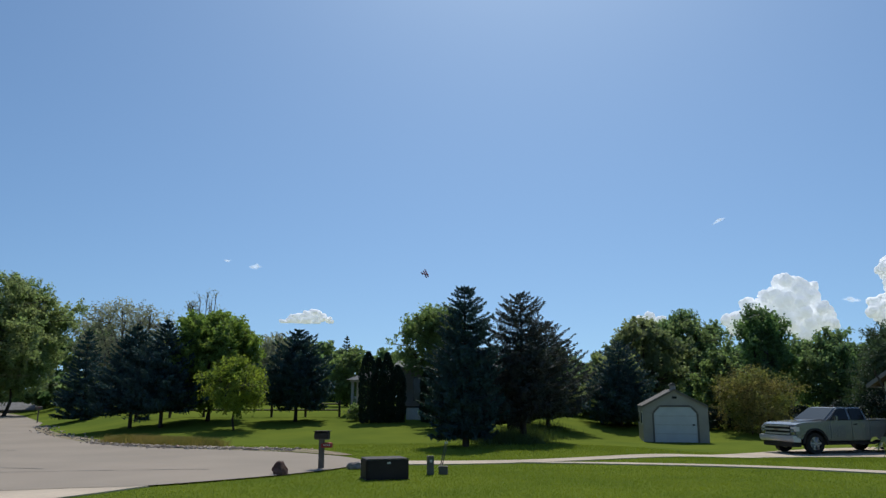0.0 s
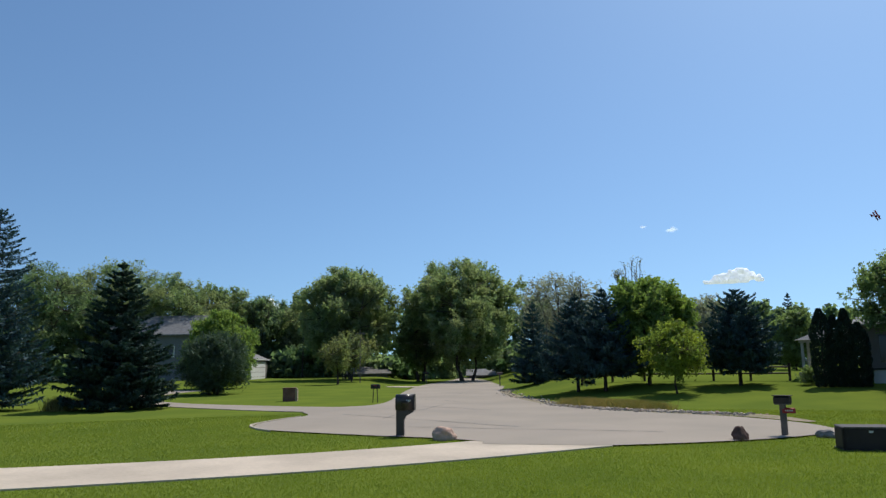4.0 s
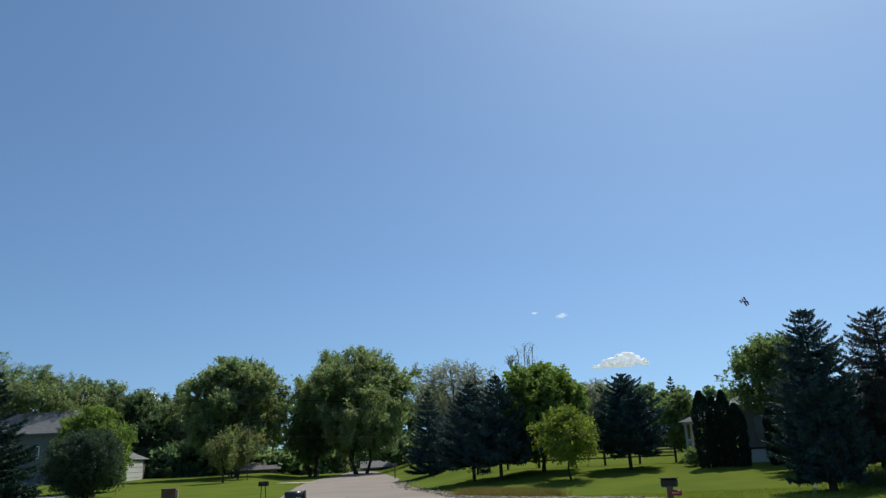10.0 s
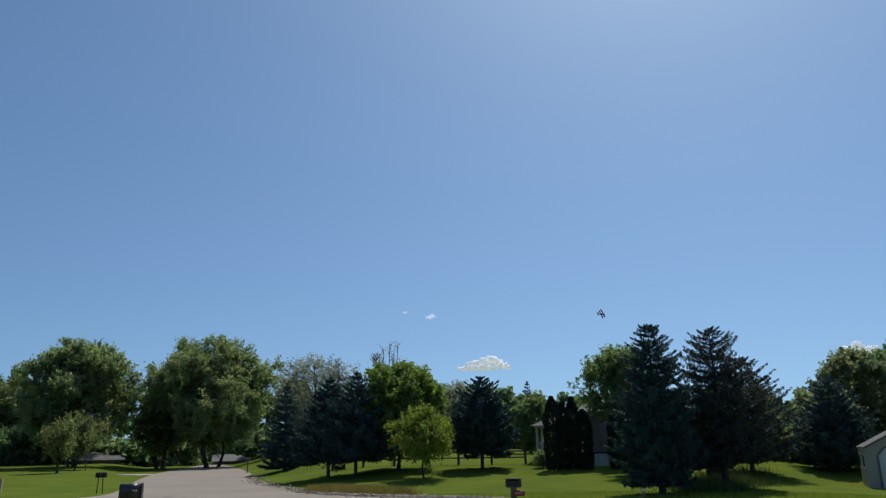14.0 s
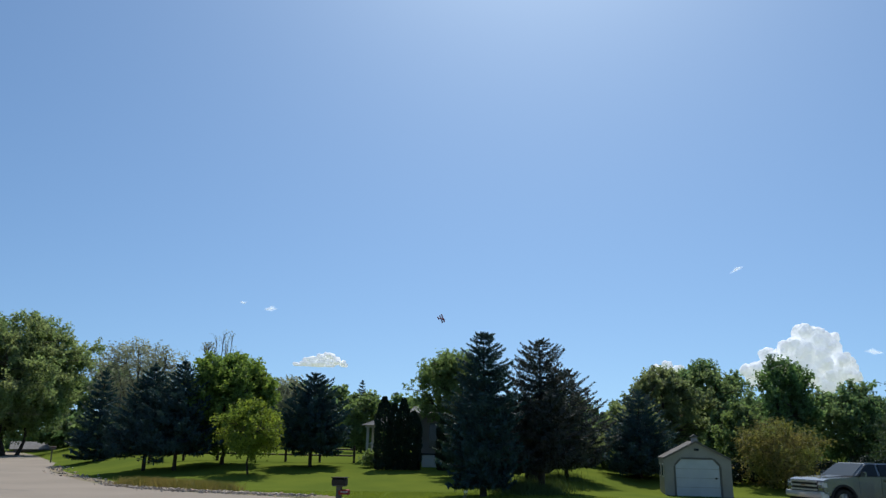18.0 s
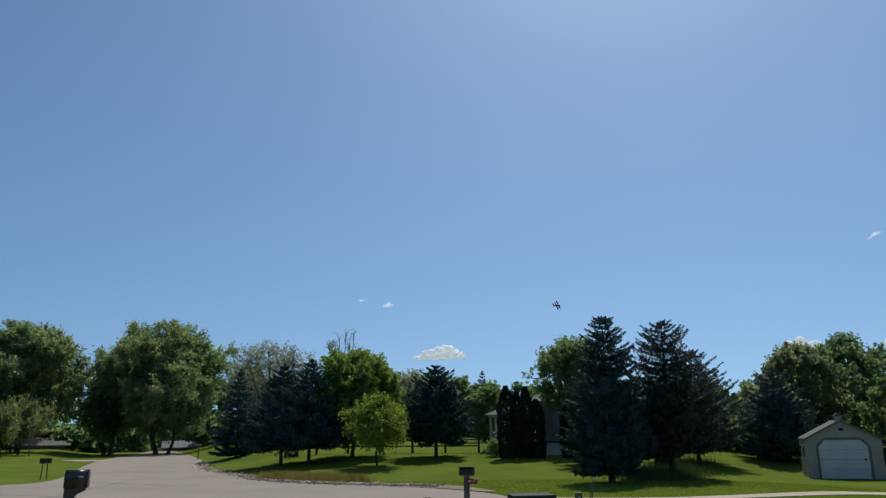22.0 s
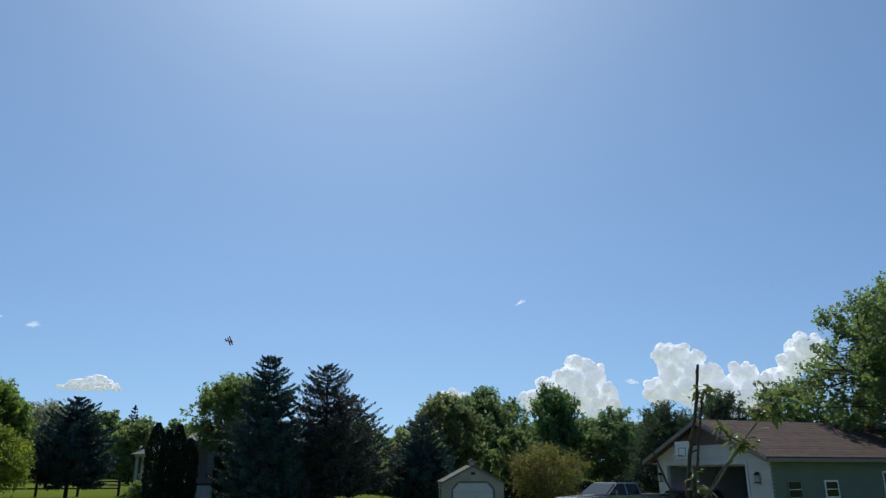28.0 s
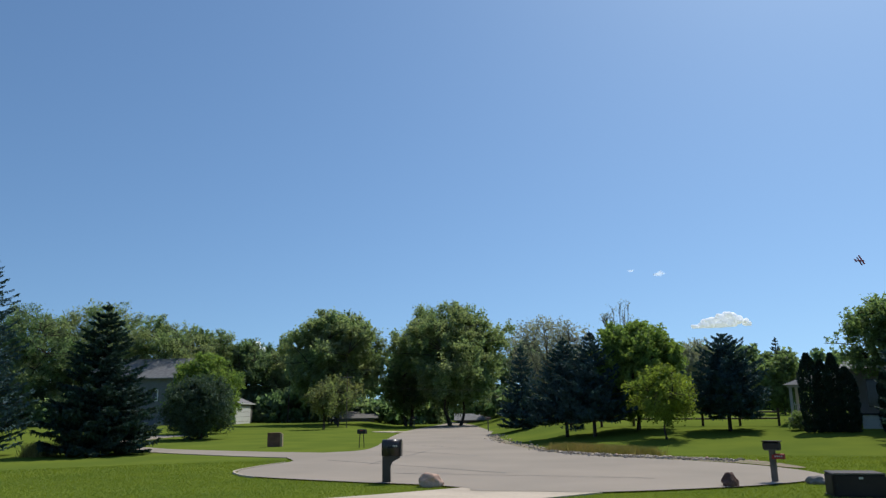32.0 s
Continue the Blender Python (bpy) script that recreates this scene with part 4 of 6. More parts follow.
def lawn():
    rng = np.random.default_rng(31)
    n = 600000
    a, d = np.radians(rng.uniform(-40, 66, n)), 9.5 + 22 * rng.uniform(0, 1, n) ** 1.6
    x, y = -np.sin(a) * d, np.cos(a) * d
    keep = np.ones(n, bool)
    for p in (ROAD, DRIVE_NEAR, DRIVE_LEFT, DRIVE_RIGHT, WALK_RIGHT):
        keep &= ~inside(p, x + rng.normal(0, 0.05, n), y + rng.normal(0, 0.05, n))
    x, y, d = x[keep], y[keep], d[keep]
    blades("lawn_grass", x, y, 0.026 + 0.0006 * d, 0.005 + 0.0006 * d, BLADES, "short mown green lawn grass", 32)


lawn()
rng = np.random.default_rng(33)
n = 15000
u = rng.uniform(0, 1, n)
blades("dry_grass", -13.6 + 4.6 * u + rng.normal(0, 0.35, n), 32.2 - 2.5 * u + rng.normal(0, 0.28, n), np.full(n, 0.34), np.full(n, 0.022), DRY_GRASS, "straw-coloured dry grass patch on the verge", 34)
n = 5000
k = rng.integers(0, 9, n)
blades("tall_grass", np.array([2.3, 2.7, 3.1, 2.3, 2.9, 3.6, 4.4, 5.2, 3.3])[k] + rng.normal(0, 0.6, n), np.array([32.0, 32.4, 31.7, 33.2, 34.0, 33.0, 34.4, 38.6, 32.6])[k] + rng.normal(0, 0.6, n),
       rng.uniform(0.15, 0.55, n), np.full(n, 0.025), TALL_GRASS, "unmown grey-green grass under the spruces", 35)
n = 2200
blades("dry_tuft", -35.6 + rng.normal(0, 0.3, n), 21.0 + rng.normal(0, 0.28, n), np.full(n, 0.62), np.full(n, 0.03), DRY_GRASS, "dry ornamental grass tuft by the dark spruce", 36)


# ---- mailboxes, cabinets, posts by the street ----
def arch(w, h, r):
    """The section of a mailbox: flat floor, upright sides, rounded top."""
    pts = [(-w / 2, 0), (w / 2, 0)]
    for i in range(11):
        a = math.pi * i / 10
        pts.append((w / 2 * math.cos(a), h - r + r * math.sin(a)))
    return pts


def dark_mailbox(x, y, turn):
    t = thing("mailbox", x, y, gz(x, y), turn, "dark brown moulded-plastic mailbox on a thick matching post", "mailbox")
    t.matrix_basis = t.matrix_basis @ Matrix.Diagonal((0.8, 0.8, 0.95, 1.0))
    part("post", prism([(-0.14, 0), (0.13, 0), (0.12, 0.45), (0.2, 0.58), (0.44, 0.68), (0.44, 0.74), (-0.14, 0.74)], 0.2, bevel=0.012, start=-0.1), PLASTIC_DARK, t)
    bm = prism(arch(0.34, 0.44, 0.17), 0.62, axis="x", bevel=0.008, start=-0.15)
    bmesh.ops.translate(bm, vec=(0, 0, 0.74), verts=bm.verts)
    body = smooth(part("box", bm, PLASTIC_DARK, t))
    bm = prism(arch(0.36, 0.46, 0.18), 0.035, axis="x", bevel=0.006, start=0.465)
    bmesh.ops.translate(bm, vec=(0, 0, 0.735), verts=bm.verts)
    part("door", bm, PLASTIC_DARK, t)
    part("flag", box(boxed(0.05, 0.25, -0.195, -0.18, 0.95, 1.0), 0.05, 0.08, -0.195, -0.18, 0.86, 0.96), METAL_BLACK, t)
    for i in range(3):
        part("number_bar", boxed(0.22 + 0.055 * i, 0.255 + 0.055 * i, -0.176, -0.171, 0.98, 1.035), STICKER, t)


dark_mailbox(-12.05, 16.7, 27)


def wood_mailbox(x, y, turn):
    t = thing("mailbox", x, y, gz(x, y), turn, "weathered wooden mailbox on a grey post with red newspaper tube", "mailbox")
    part("post", boxed(-0.065, 0.065, -0.065, 0.065, 0, 0.82, 0.01), WOOD_GREY, t)
    part("shelf", boxed(-0.16, 0.18, -0.12, 0.12, 0.775, 0.8, 0.004), WOOD_GREY, t)
    bm = prism([(-0.12, 0), (0.12, 0), (0.13, 0.14), (0, 0.21), (-0.13, 0.14)], 0.37, axis="x", bevel=0.006, start=-0.18)
    bmesh.ops.translate(bm, vec=(0, 0, 0.8), verts=bm.verts)
    part("box", bm, WOOD_DARK, t)
    part("roof_board", boxed(-0.2, 0.22, -0.15, 0.15, 0.985, 1.003, 0.004), WOOD_DARK, t)
    part("newspaper_tube", prism(arch(0.15, 0.13, 0.05), 0.28, axis="x", bevel=0.006, start=0.0), RED_PAINT, t, "faded red newspaper tube").location.z = 0.57
    for i in range(4):
        part("sign_bar", boxed(0.07 + 0.05 * i, 0.1 + 0.05 * i, -0.08, -0.076, 0.62, 0.655), STICKER, t)


wood_mailbox(-3.12, 20.55, -8)


def small_mailbox(x, y, turn, label, posts, mat, h=0.72):
    t = thing("mailbox", x, y, gz(x, y), turn, label, "mailbox")
    for px in posts:
        part("post", rod(bmesh.new(), (px * 1.4, 0, 0), (px, 0, h), 0.022 if len(posts) > 1 else 0.05), METAL_BLACK if len(posts) > 1 else WOOD_GREY, t)
    bm = prism(arch(0.18, 0.24, 0.09), 0.5, axis="x", bevel=0.006, start=-0.25)
    bmesh.ops.translate(bm, vec=(0, 0, h), verts=bm.verts)
    part("box", bm, mat, t)
    part("flag", boxed(-0.05, 0.1, -0.11, -0.095, h + 0.15, h + 0.19), RED_PAINT, t)


small_mailbox(-24.6, 31.8, 6, "black metal mailbox on two thin leaning posts", (-0.12, 0.1), METAL_BLACK)
small_mailbox(-44.9, 67.0, 20, "small dark mailbox on a post far up the street", (0.0,), METAL_BLACK, 1.0)
small_mailbox(-31.1, 58.0, 30, "weathered mailbox on a post beside the street", (0.0,), WOOD_GREY, 1.0)

t = thing("utility_cabinet", -1.27, 18.4, 0, 17, "large dark brown metal utility cabinet on the lawn", "utility cabinet")
t.matrix_basis = t.matrix_basis @ Matrix.Diagonal((1.0, 1.0, 0.86, 1.0))
part("body", boxed(-0.5, 0.5, -0.36, 0.36, 0.0, 0.52, 0.02), CABINET_BROWN, t)
part("lid", prism([(-0.51, 0.52), (0.51, 0.52), (0.51, 0.54), (0.47, 0.555), (-0.47, 0.555), (-0.51, 0.54)], 0.75, start=-0.375, bevel=0.006), CABINET_BROWN, t)
# pale strip paints the bright highlight along the lid's front edge
part("lid_edge_highlight", boxed(-0.512, 0.512, -0.381, -0.376, 0.524, 0.54), PEDESTAL_GREY, t)
part("door", boxed(-0.47, 0.48, -0.372, -0.36, 0.05, 0.49, 0.004), CABINET_BROWN, t)
part("door", boxed(-0.512, -0.5, -0.32, 0.32, 0.05, 0.49, 0.004), CABINET_BROWN, t)
part("sticker", boxed(-0.02, 0.06, -0.378, -0.373, 0.42, 0.47), STICKER, t, "pale warning sticker")
part("latch", boxed(-0.44, -0.41, -0.385, -0.372, 0.22, 0.3, 0.003), METAL_BLACK, t)
part("hinge", boxed(0.44, 0.465, -0.382, -0.372, 0.1, 0.16, 0.003), METAL_BLACK, t)
part("hinge", boxed(0.44, 0.465, -0.382, -0.372, 0.36, 0.42, 0.003), METAL_BLACK, t)
part("base_plate", boxed(-0.53, 0.53, -0.39, 0.39, -0.05, 0.02), CABINET_BROWN, t)

t = thing("cable_pedestal", -0.2, 19.25, 0, 10, "slim grey-green cable pedestal", "pedestal")
part("body", boxed(-0.08, 0.08, -0.08, 0.08, 0, 0.41, 0.012), PEDESTAL_GREY, t)
part("cap", boxed(-0.09, 0.09, -0.09, 0.09, 0.41, 0.45, 0.015), PEDESTAL_GREY, t)
part("sticker", boxed(-0.03, 0.03, -0.084, -0.081, 0.3, 0.36), STICKER, t)
t = thing("cable_pedestal", 0.12, 19.35, 0, -5, "low grey-green cable pedestal beside marker stakes", "pedestal")
part("body", boxed(-0.11, 0.11, -0.1, 0.1, 0, 0.16, 0.012), PEDESTAL_GREY, t)
part("cap", boxed(-0.12, 0.12, -0.11, 0.11, 0.16, 0.2, 0.012), PEDESTAL_GREY, t)
for dx, tip in ((0.12, 0.27), (0.2, 0.36)):
    t = thing("marker_stake", -0.06 + dx * 0.5, 19.7, 0, 0, "thin leaning grey-green marker stake", "stake", "marker stakes")
    part("stake", rod(bmesh.new(), (0, 0, -0.05), (tip - dx + 0.02, 0, 0.72), 0.014, 0.012), PEDESTAL_GREY, t)
    part("tip", rod(bmesh.new(), (tip - dx + 0.02, 0, 0.72), (tip - dx + 0.03, 0, 0.78), 0.017, 0.012), STICKER, t)

t = thing("utility_box", -30.7, 31.7, gz(-30.7, 31.7), 38, "rusty brown utility box with one tan side", "utility box")
part("body", boxed(-0.4, 0.3, -0.3, 0.3, 0, 0.72, 0.015), CABINET_RUST, t)
part("side_panel", boxed(0.3, 0.42, -0.28, 0.28, 0.0, 0.7, 0.01), TAN, t, "tan side panel")
part("lid", boxed(-0.43, 0.33, -0.33, 0.33, 0.72, 0.77, 0.012), CABINET_RUST, t)

# ---- shed ----
def shed():
    w, d, eave, ridge = 3.05, 3.2, 1.8, 2.56
    t = thing("shed", 11.5, 37.75, gz(11.5, 36.3), -10, "beige garden shed with a closed white garage-style door", "shed")
    t.matrix_basis = t.matrix_basis @ Matrix.Scale(0.96, 4)
    f = -d / 2
    part("wall", prism([(-w / 2, 0), (-1.03, 0), (-1.03, 1.42), (-0.74, 1.74), (0.74, 1.74), (1.03, 1.42), (1.03, 0), (w / 2, 0), (w / 2, eave), (0.0, ridge), (-w / 2, eave)], 0.06, start=f), SIDING_SHED, t)
    for x in (-w / 2, w / 2 - 0.06):
        part("wall", boxed(x, x + 0.06, f + 0.06, -f, 0, eave), SIDING_SHED, t)
    part("wall", prism([(-w / 2 + 0.06, 0), (w / 2 - 0.06, 0), (w / 2 - 0.06, eave), (0, ridge), (-w / 2 + 0.06, eave)], 0.06, start=-f - 0.06), SIDING_SHED, t)
    for s in (-1, 1):
        part("roof", prism([(0, ridge + 0.01), (s * (w / 2 + 0.05), eave - 0.05), (s * (w / 2 + 0.05), eave + 0.0), (0, ridge + 0.07)], d + 0.16, start=f - 0.08), ROOF_SHED, t)
        part("fascia", prism([(0, ridge - 0.03), (s * (w / 2 + 0.06), eave - 0.1), (s * (w / 2 + 0.06), eave + 0.0), (0, ridge + 0.07)], 0.03, start=f - 0.1), TRIM_SHED, t)
        part("corner_board", boxed(s * (w / 2) - 0.05, s * (w / 2) + 0.05, f - 0.02, f, 0, eave - 0.05), SIDING_SHED, t)
    door = part("door", prism([(-1.02, 0.02), (1.02, 0.02), (1.02, 1.415), (0.735, 1.73), (-0.735, 1.73), (-1.02, 1.415)], 0.05, start=f + 0.01), DOOR_SHED, t)
    for i in range(1, 4):
        z = 0.43 * i
        part("panel_rib", boxed(-1.0, 1.0, f + 0.002, f + 0.012, z - 0.008, z + 0.008), SIDING_SHED, door)
    out = [(-1.03, 0), (-1.03, 1.42), (-0.74, 1.74), (0.74, 1.74), (1.03, 1.42), (1.03, 0)]
    for (x0, z0), (x1, z1) in zip(out, out[1:]):
        dx, dz = x1 - x0, z1 - z0
        ln = math.hypot(dx, dz)
        nx, nz = -dz / ln * 0.085, dx / ln * 0.085
        part("door_trim", prism([(x0, z0), (x1, z1), (x1 + nx, z1 + nz), (x0 + nx, z0 + nz)], 0.025, start=f - 0.027), TRIM_SHED, t)
    part("handle", boxed(0.8, 0.9, f - 0.03, f + 0.01, 0.82, 0.9, 0.006), METAL_BLACK, door, "black latch handle")
    part("gable_vent", prism([(-0.1, 2.14), (0.12, 2.14), (0.12, 2.25), (-0.1, 2.25)], 0.02, start=f - 0.02), BLACK_TRIM, t)
    cup = part("cupola", box(boxed(-0.14, 0.14, f + 0.3, f + 0.58, ridge, ridge + 0.2), -0.11, 0.11, f + 0.33, f + 0.55, ridge + 0.2, ridge + 0.24), SIDING_SHED, t)
    part("cupola_roof", prism([(-0.2, ridge + 0.24), (0.2, ridge + 0.24), (0.0, ridge + 0.38)], 0.36, start=f + 0.26), ROOF_SHED, cup)
    for y in (f + 0.7, f + 2.2):
        win = part("window", boxed(-w / 2 - 0.02, -w / 2 + 0.0, y, y + 0.6, 0.85, 1.5), WHITE_PAINT, t)
        part("pane", boxed(-w / 2 - 0.028, -w / 2 - 0.021, y + 0.06, y + 0.54, 0.91, 1.44), GLASS_DARK, win)


shed()


# ---- pickup truck ----
def wheel(parent, x, y, r, side):
    wh = part("wheel", bmesh.new(), RUBBER, parent)
    bm = bmesh.new()
    prof = [(0.62, -0.13), (0.93, -0.135), (1.0, -0.09), (1.0, 0.09), (0.93, 0.135), (0.62, 0.13)]
    n = 28
    ring = [[bm.verts.new((x + r * q * math.cos(6.2832 * i / n), y + h, r + r * q * math.sin(6.2832 * i / n))) for q, h in prof] for i in range(n)]
    for i in range(n):
        for j in range(len(prof)):
            k, m = (i + 1) % n, (j + 1) % len(prof)
            bm.faces.new((ring[i][j], ring[k][j], ring[k][m], ring[i][m]))
    bmesh.ops.recalc_face_normals(bm, faces=bm.faces)
    part("tyre", bm, RUBBER, wh)
    bm = rod(bmesh.new(), (x, y - 0.1 * side, r), (x, y + 0.06 * side, r), r * 0.62, sides=28)
    part("rim", bm, RIM, wh)
    for i in range(6):
        a = 6.2832 * i / 6
        part("spoke", rod(bmesh.new(), (x, y + 0.1 * side, r), (x + r * 0.6 * math.cos(a), y + 0.08 * side, r + r * 0.6 * math.sin(a)), 0.055, 0.05, 6), RIM, wh)
    part("hub", rod(bmesh.new(), (x, y + 0.06 * side, r), (x, y + 0.13 * side, r), 0.07, 0.05, 12), CHROME, wh)


def wheel_arch(x, r, z0):
    return [(x + r * math.cos(math.pi * i / 8), max(z0, 0.4 + r * math.sin(math.pi * i / 8))) for i in range(9)]


def truck():
    t = thing("pickup_truck", 15.55, 29.75, gz(15.7, 29.9) + 0.03, -166, "pewter extended-cab pickup truck parked on the driveway", "truck")
    t.matrix_basis = t.matrix_basis @ Matrix.Scale(0.965, 4)
    w = 0.98
    fa, ra, r = 1.95, -1.75, 0.41
    low = [(-2.9, 0.62), (-2.3, 0.56)] + wheel_arch(ra, 0.54, 0.52)[::-1] + [(-1.1, 0.5), (1.3, 0.5)] + wheel_arch(fa, 0.54, 0.52)[::-1] + [(2.6, 0.55), (2.82, 0.6)]
    body = low + [(2.86, 0.9), (2.8, 1.1), (2.55, 1.18), (1.15, 1.27), (0.95, 1.27), (-0.62, 1.27), (-0.62, 1.24), (-2.86, 1.28), (-2.92, 1.2)]
    part("body", prism(body, 2 * w, start=-w, bevel=0.045), TRUCK_PAINT, t)
    # cab: tapered, with raked windscreen
    bm = bmesh.new()
    lowp = [(1.42, 0.9), (1.42, -0.9), (-0.64, -0.93), (-0.64, 0.93)]
    top = [(0.68, 0.72), (0.68, -0.72), (-0.5, -0.74), (-0.5, 0.74)]
    lv = [bm.verts.new((x, y, 1.25)) for x, y in lowp]
    tv = [bm.verts.new((x, y, 1.765)) for x, y in top]
    bm.faces.new(tv)
    bm.faces.new(lv[::-1])
    for i in range(4):
        bm.faces.new((lv[i], lv[(i + 1) % 4], tv[(i + 1) % 4], tv[i]))
    bmesh.ops.recalc_face_normals(bm, faces=bm.faces)
    bmesh.ops.bevel(bm, geom=list(bm.edges), offset=0.05, segments=3, affect="EDGES")
    part("cab", bm, TRUCK_PAINT, t)

    def pane(name, pts, out, glass=GLASS_DARK):
        bm = bmesh.new()
        f = bm.faces.new([bm.verts.new(Vector(p) + Vector(out) * 0.012) for p in pts])
        e = bmesh.ops.extrude_face_region(bm, geom=[f])
        bmesh.ops.translate(bm, vec=Vector(out) * -0.02, verts=[v for v in e["geom"] if isinstance(v, bmesh.types.BMVert)])
        bmesh.ops.recalc_face_normals(bm, faces=bm.faces)
        return part(name, bm, glass, t)

    pane("windscreen", [(1.36, 0.82, 1.29), (1.36, -0.82, 1.29), (0.73, -0.68, 1.735), (0.73, 0.68, 1.735)], (0.59, 0, 0.8), WINDSCREEN)
    pane("rear_window", [(-0.63, 0.75, 1.34), (-0.63, -0.75, 1.34), (-0.525, -0.64, 1.72), (-0.525, 0.64, 1.72)], (-0.97, 0, 0.2))
    for s in (1, -1):
        def y(z):
            return s * (0.925 - (z - 1.25) * 0.305)
        pane("side_window", [(1.16, y(1.3), 1.3), (0.3, y(1.3), 1.3), (0.3, y(1.72), 1.72), (0.66, y(1.72), 1.72)], (0, s, 0.3))
        pane("side_window", [(0.16, y(1.3), 1.3), (-0.46, y(1.3), 1.3), (-0.4, y(1.72), 1.72), (0.16, y(1.72), 1.72)], (0, s, 0.3))
        part("mirror", boxed(1.0, 1.14, s * 1.08 - 0.11, s * 1.08 + 0.11, 1.28, 1.46, 0.03), TRUCK_PAINT, t)
        part("door_handle", boxed(-0.02, 0.14, s * 0.985 - 0.02, s * 0.985 + 0.02, 1.1, 1.14, 0.008), BLACK_TRIM, t)
        for x in (0.22, 1.22, -0.62):
            part("door_seam", boxed(x, x + 0.012, s * 0.981 - 0.003, s * 0.981 + 0.003, 0.5, 1.25), BLACK_TRIM, t)
        part("headlight", boxed(2.62, 2.84, s * 0.84 - 0.15, s * 0.84 + 0.15, 0.84, 1.06, 0.03), HEADLIGHT, t)
        part("running_board", boxed(-1.1, 1.35, s * 0.93 - 0.07, s * 0.93 + 0.07, 0.36, 0.43, 0.02), BLACK_TRIM, t)
        for x, z0 in ((fa, 0), (ra, 0)):
            wa = [(x + q * math.cos(math.pi * i / 10), 0.4 + q * math.sin(math.pi * i / 10)) for q, rg in ((0.59, range(11)), (0.51, range(10, -1, -1))) for i in rg]
            part("wheel_arch_trim", prism(wa, 0.03, start=s * 0.99 - 0.015), BLACK_TRIM, t)
        part("tail_light", boxed(-2.93, -2.85, s * 0.9 - 0.08, s * 0.9 + 0.08, 0.8, 1.18, 0.015), RED_PAINT, t)
        wheel(t, fa, s * 0.85, r, s)
        wheel(t, ra, s * 0.85, r, s)
    part("bed_floor", boxed(-2.8, -0.7, -0.85, 0.85, 1.245, 1.26), BLACK_TRIM, t)
    part("bed_rail", boxed(-2.88, -0.66, 0.86, 0.98, 1.262, 1.3, 0.012), TRUCK_PAINT, t)
    part("bed_rail", boxed(-2.88, -0.66, -0.98, -0.86, 1.262, 1.3, 0.012), TRUCK_PAINT, t)
    grille = part("grille", boxed(2.8, 2.87, -0.7, 0.7, 0.72, 1.08, 0.015), BLACK_TRIM, t)
    for z in (0.74, 0.885, 1.03):
        part("grille_bar", boxed(2.86, 2.9, -0.72, 0.72, z, z + 0.06, 0.012), CHROME, grille)
    part("emblem", prism([(-0.1, 0.9), (0.1, 0.9), (0.12, 0.925), (0.1, 0.95), (-0.1, 0.95), (-0.12, 0.925)], 0.015, axis="x", start=2.9), TAN, grille)
    part("bumper", prism([(2.6, 0.45), (2.9, 0.47), (2.98, 0.56), (2.96, 0.7), (2.6, 0.72)], 1.96, start=-0.98, bevel=0.02), CHROME, t)
    part("air_dam", boxed(2.5, 2.9, -0.85, 0.85, 0.28, 0.45, 0.02), BLACK_TRIM, t)
    part("plate_bar", boxed(2.975, 2.985, -0.15, 0.15, 0.56, 0.66), STICKER, t)
    part("rear_bumper", boxed(-3.0, -2.86, -0.95, 0.95, 0.5, 0.68, 0.02), CHROME, t)
    part("hood_bulge", prism([(1.2, 1.25), (2.6, 1.16), (2.5, 1.2), (1.3, 1.3)], 0.9, start=-0.45, bevel=0.01), TRUCK_PAINT, t)
    part("antenna", rod(bmesh.new(), (0.2, 0.0, 1.78), (0.1, 0.0, 1.86), 0.03, 0.01), BLACK_TRIM, t)
    part("chassis", boxed(-2.7, 2.5, -0.55, 0.55, 0.32, 0.6), BLACK_TRIM, t)


truck()


def black_car():
    t = thing("black_car", 19.02, 30.15, gz(19.0, 30.15) + 0.03, 95.6, "black hatchback parked across the open garage", "car")
    t.matrix_basis = t.matrix_basis @ Matrix.Scale(0.95, 4)
    prof = [(-2.05, 0.5), (-1.85, 0.3)] + [(-1.25 + 0.36 * math.cos(math.pi * i / 6), max(0.3, 0.33 + 0.36 * math.sin(math.pi * i / 6))) for i in range(6, -1, -1)] \
        + [(1.25 + 0.36 * math.cos(math.pi * i / 6), max(0.3, 0.33 + 0.36 * math.sin(math.pi * i / 6))) for i in range(6, -1, -1)] + [(1.95, 0.3), (2.1, 0.5), (2.05, 0.75), (1.2, 0.95), (-2.0, 1.0)]
    part("body", prism(prof, 1.72, start=-0.86, bevel=0.03), CAR_BLACK, t)
    bm = prism([(1.2, 0.94), (0.35, 1.43), (-1.5, 1.46), (-2.0, 0.98)], 1.5, start=-0.75, bevel=0.05)
    part("cabin", bm, CAR_BLACK, t)
    part("rear_window", prism([(-1.99, 1.05), (-1.62, 1.4), (-1.64, 1.42), (-2.01, 1.07)], 1.2, start=-0.6), GLASS_DARK, t)
    for s in (1, -1):
        part("side_window", prism([(0.95, 1.02), (0.3, 1.38), (-1.4, 1.4), (-1.7, 1.02)], 0.012, start=s * 0.756 - 0.006), GLASS_DARK, t)
        part("tail_light", boxed(-2.06, -1.98, s * 0.68 - 0.12, s * 0.68 + 0.12, 0.78, 0.92, 0.01), RED_PAINT, t)
        for x in (-1.25, 1.25):
            wheel(t, x, s * 0.76, 0.31, s)


black_car()


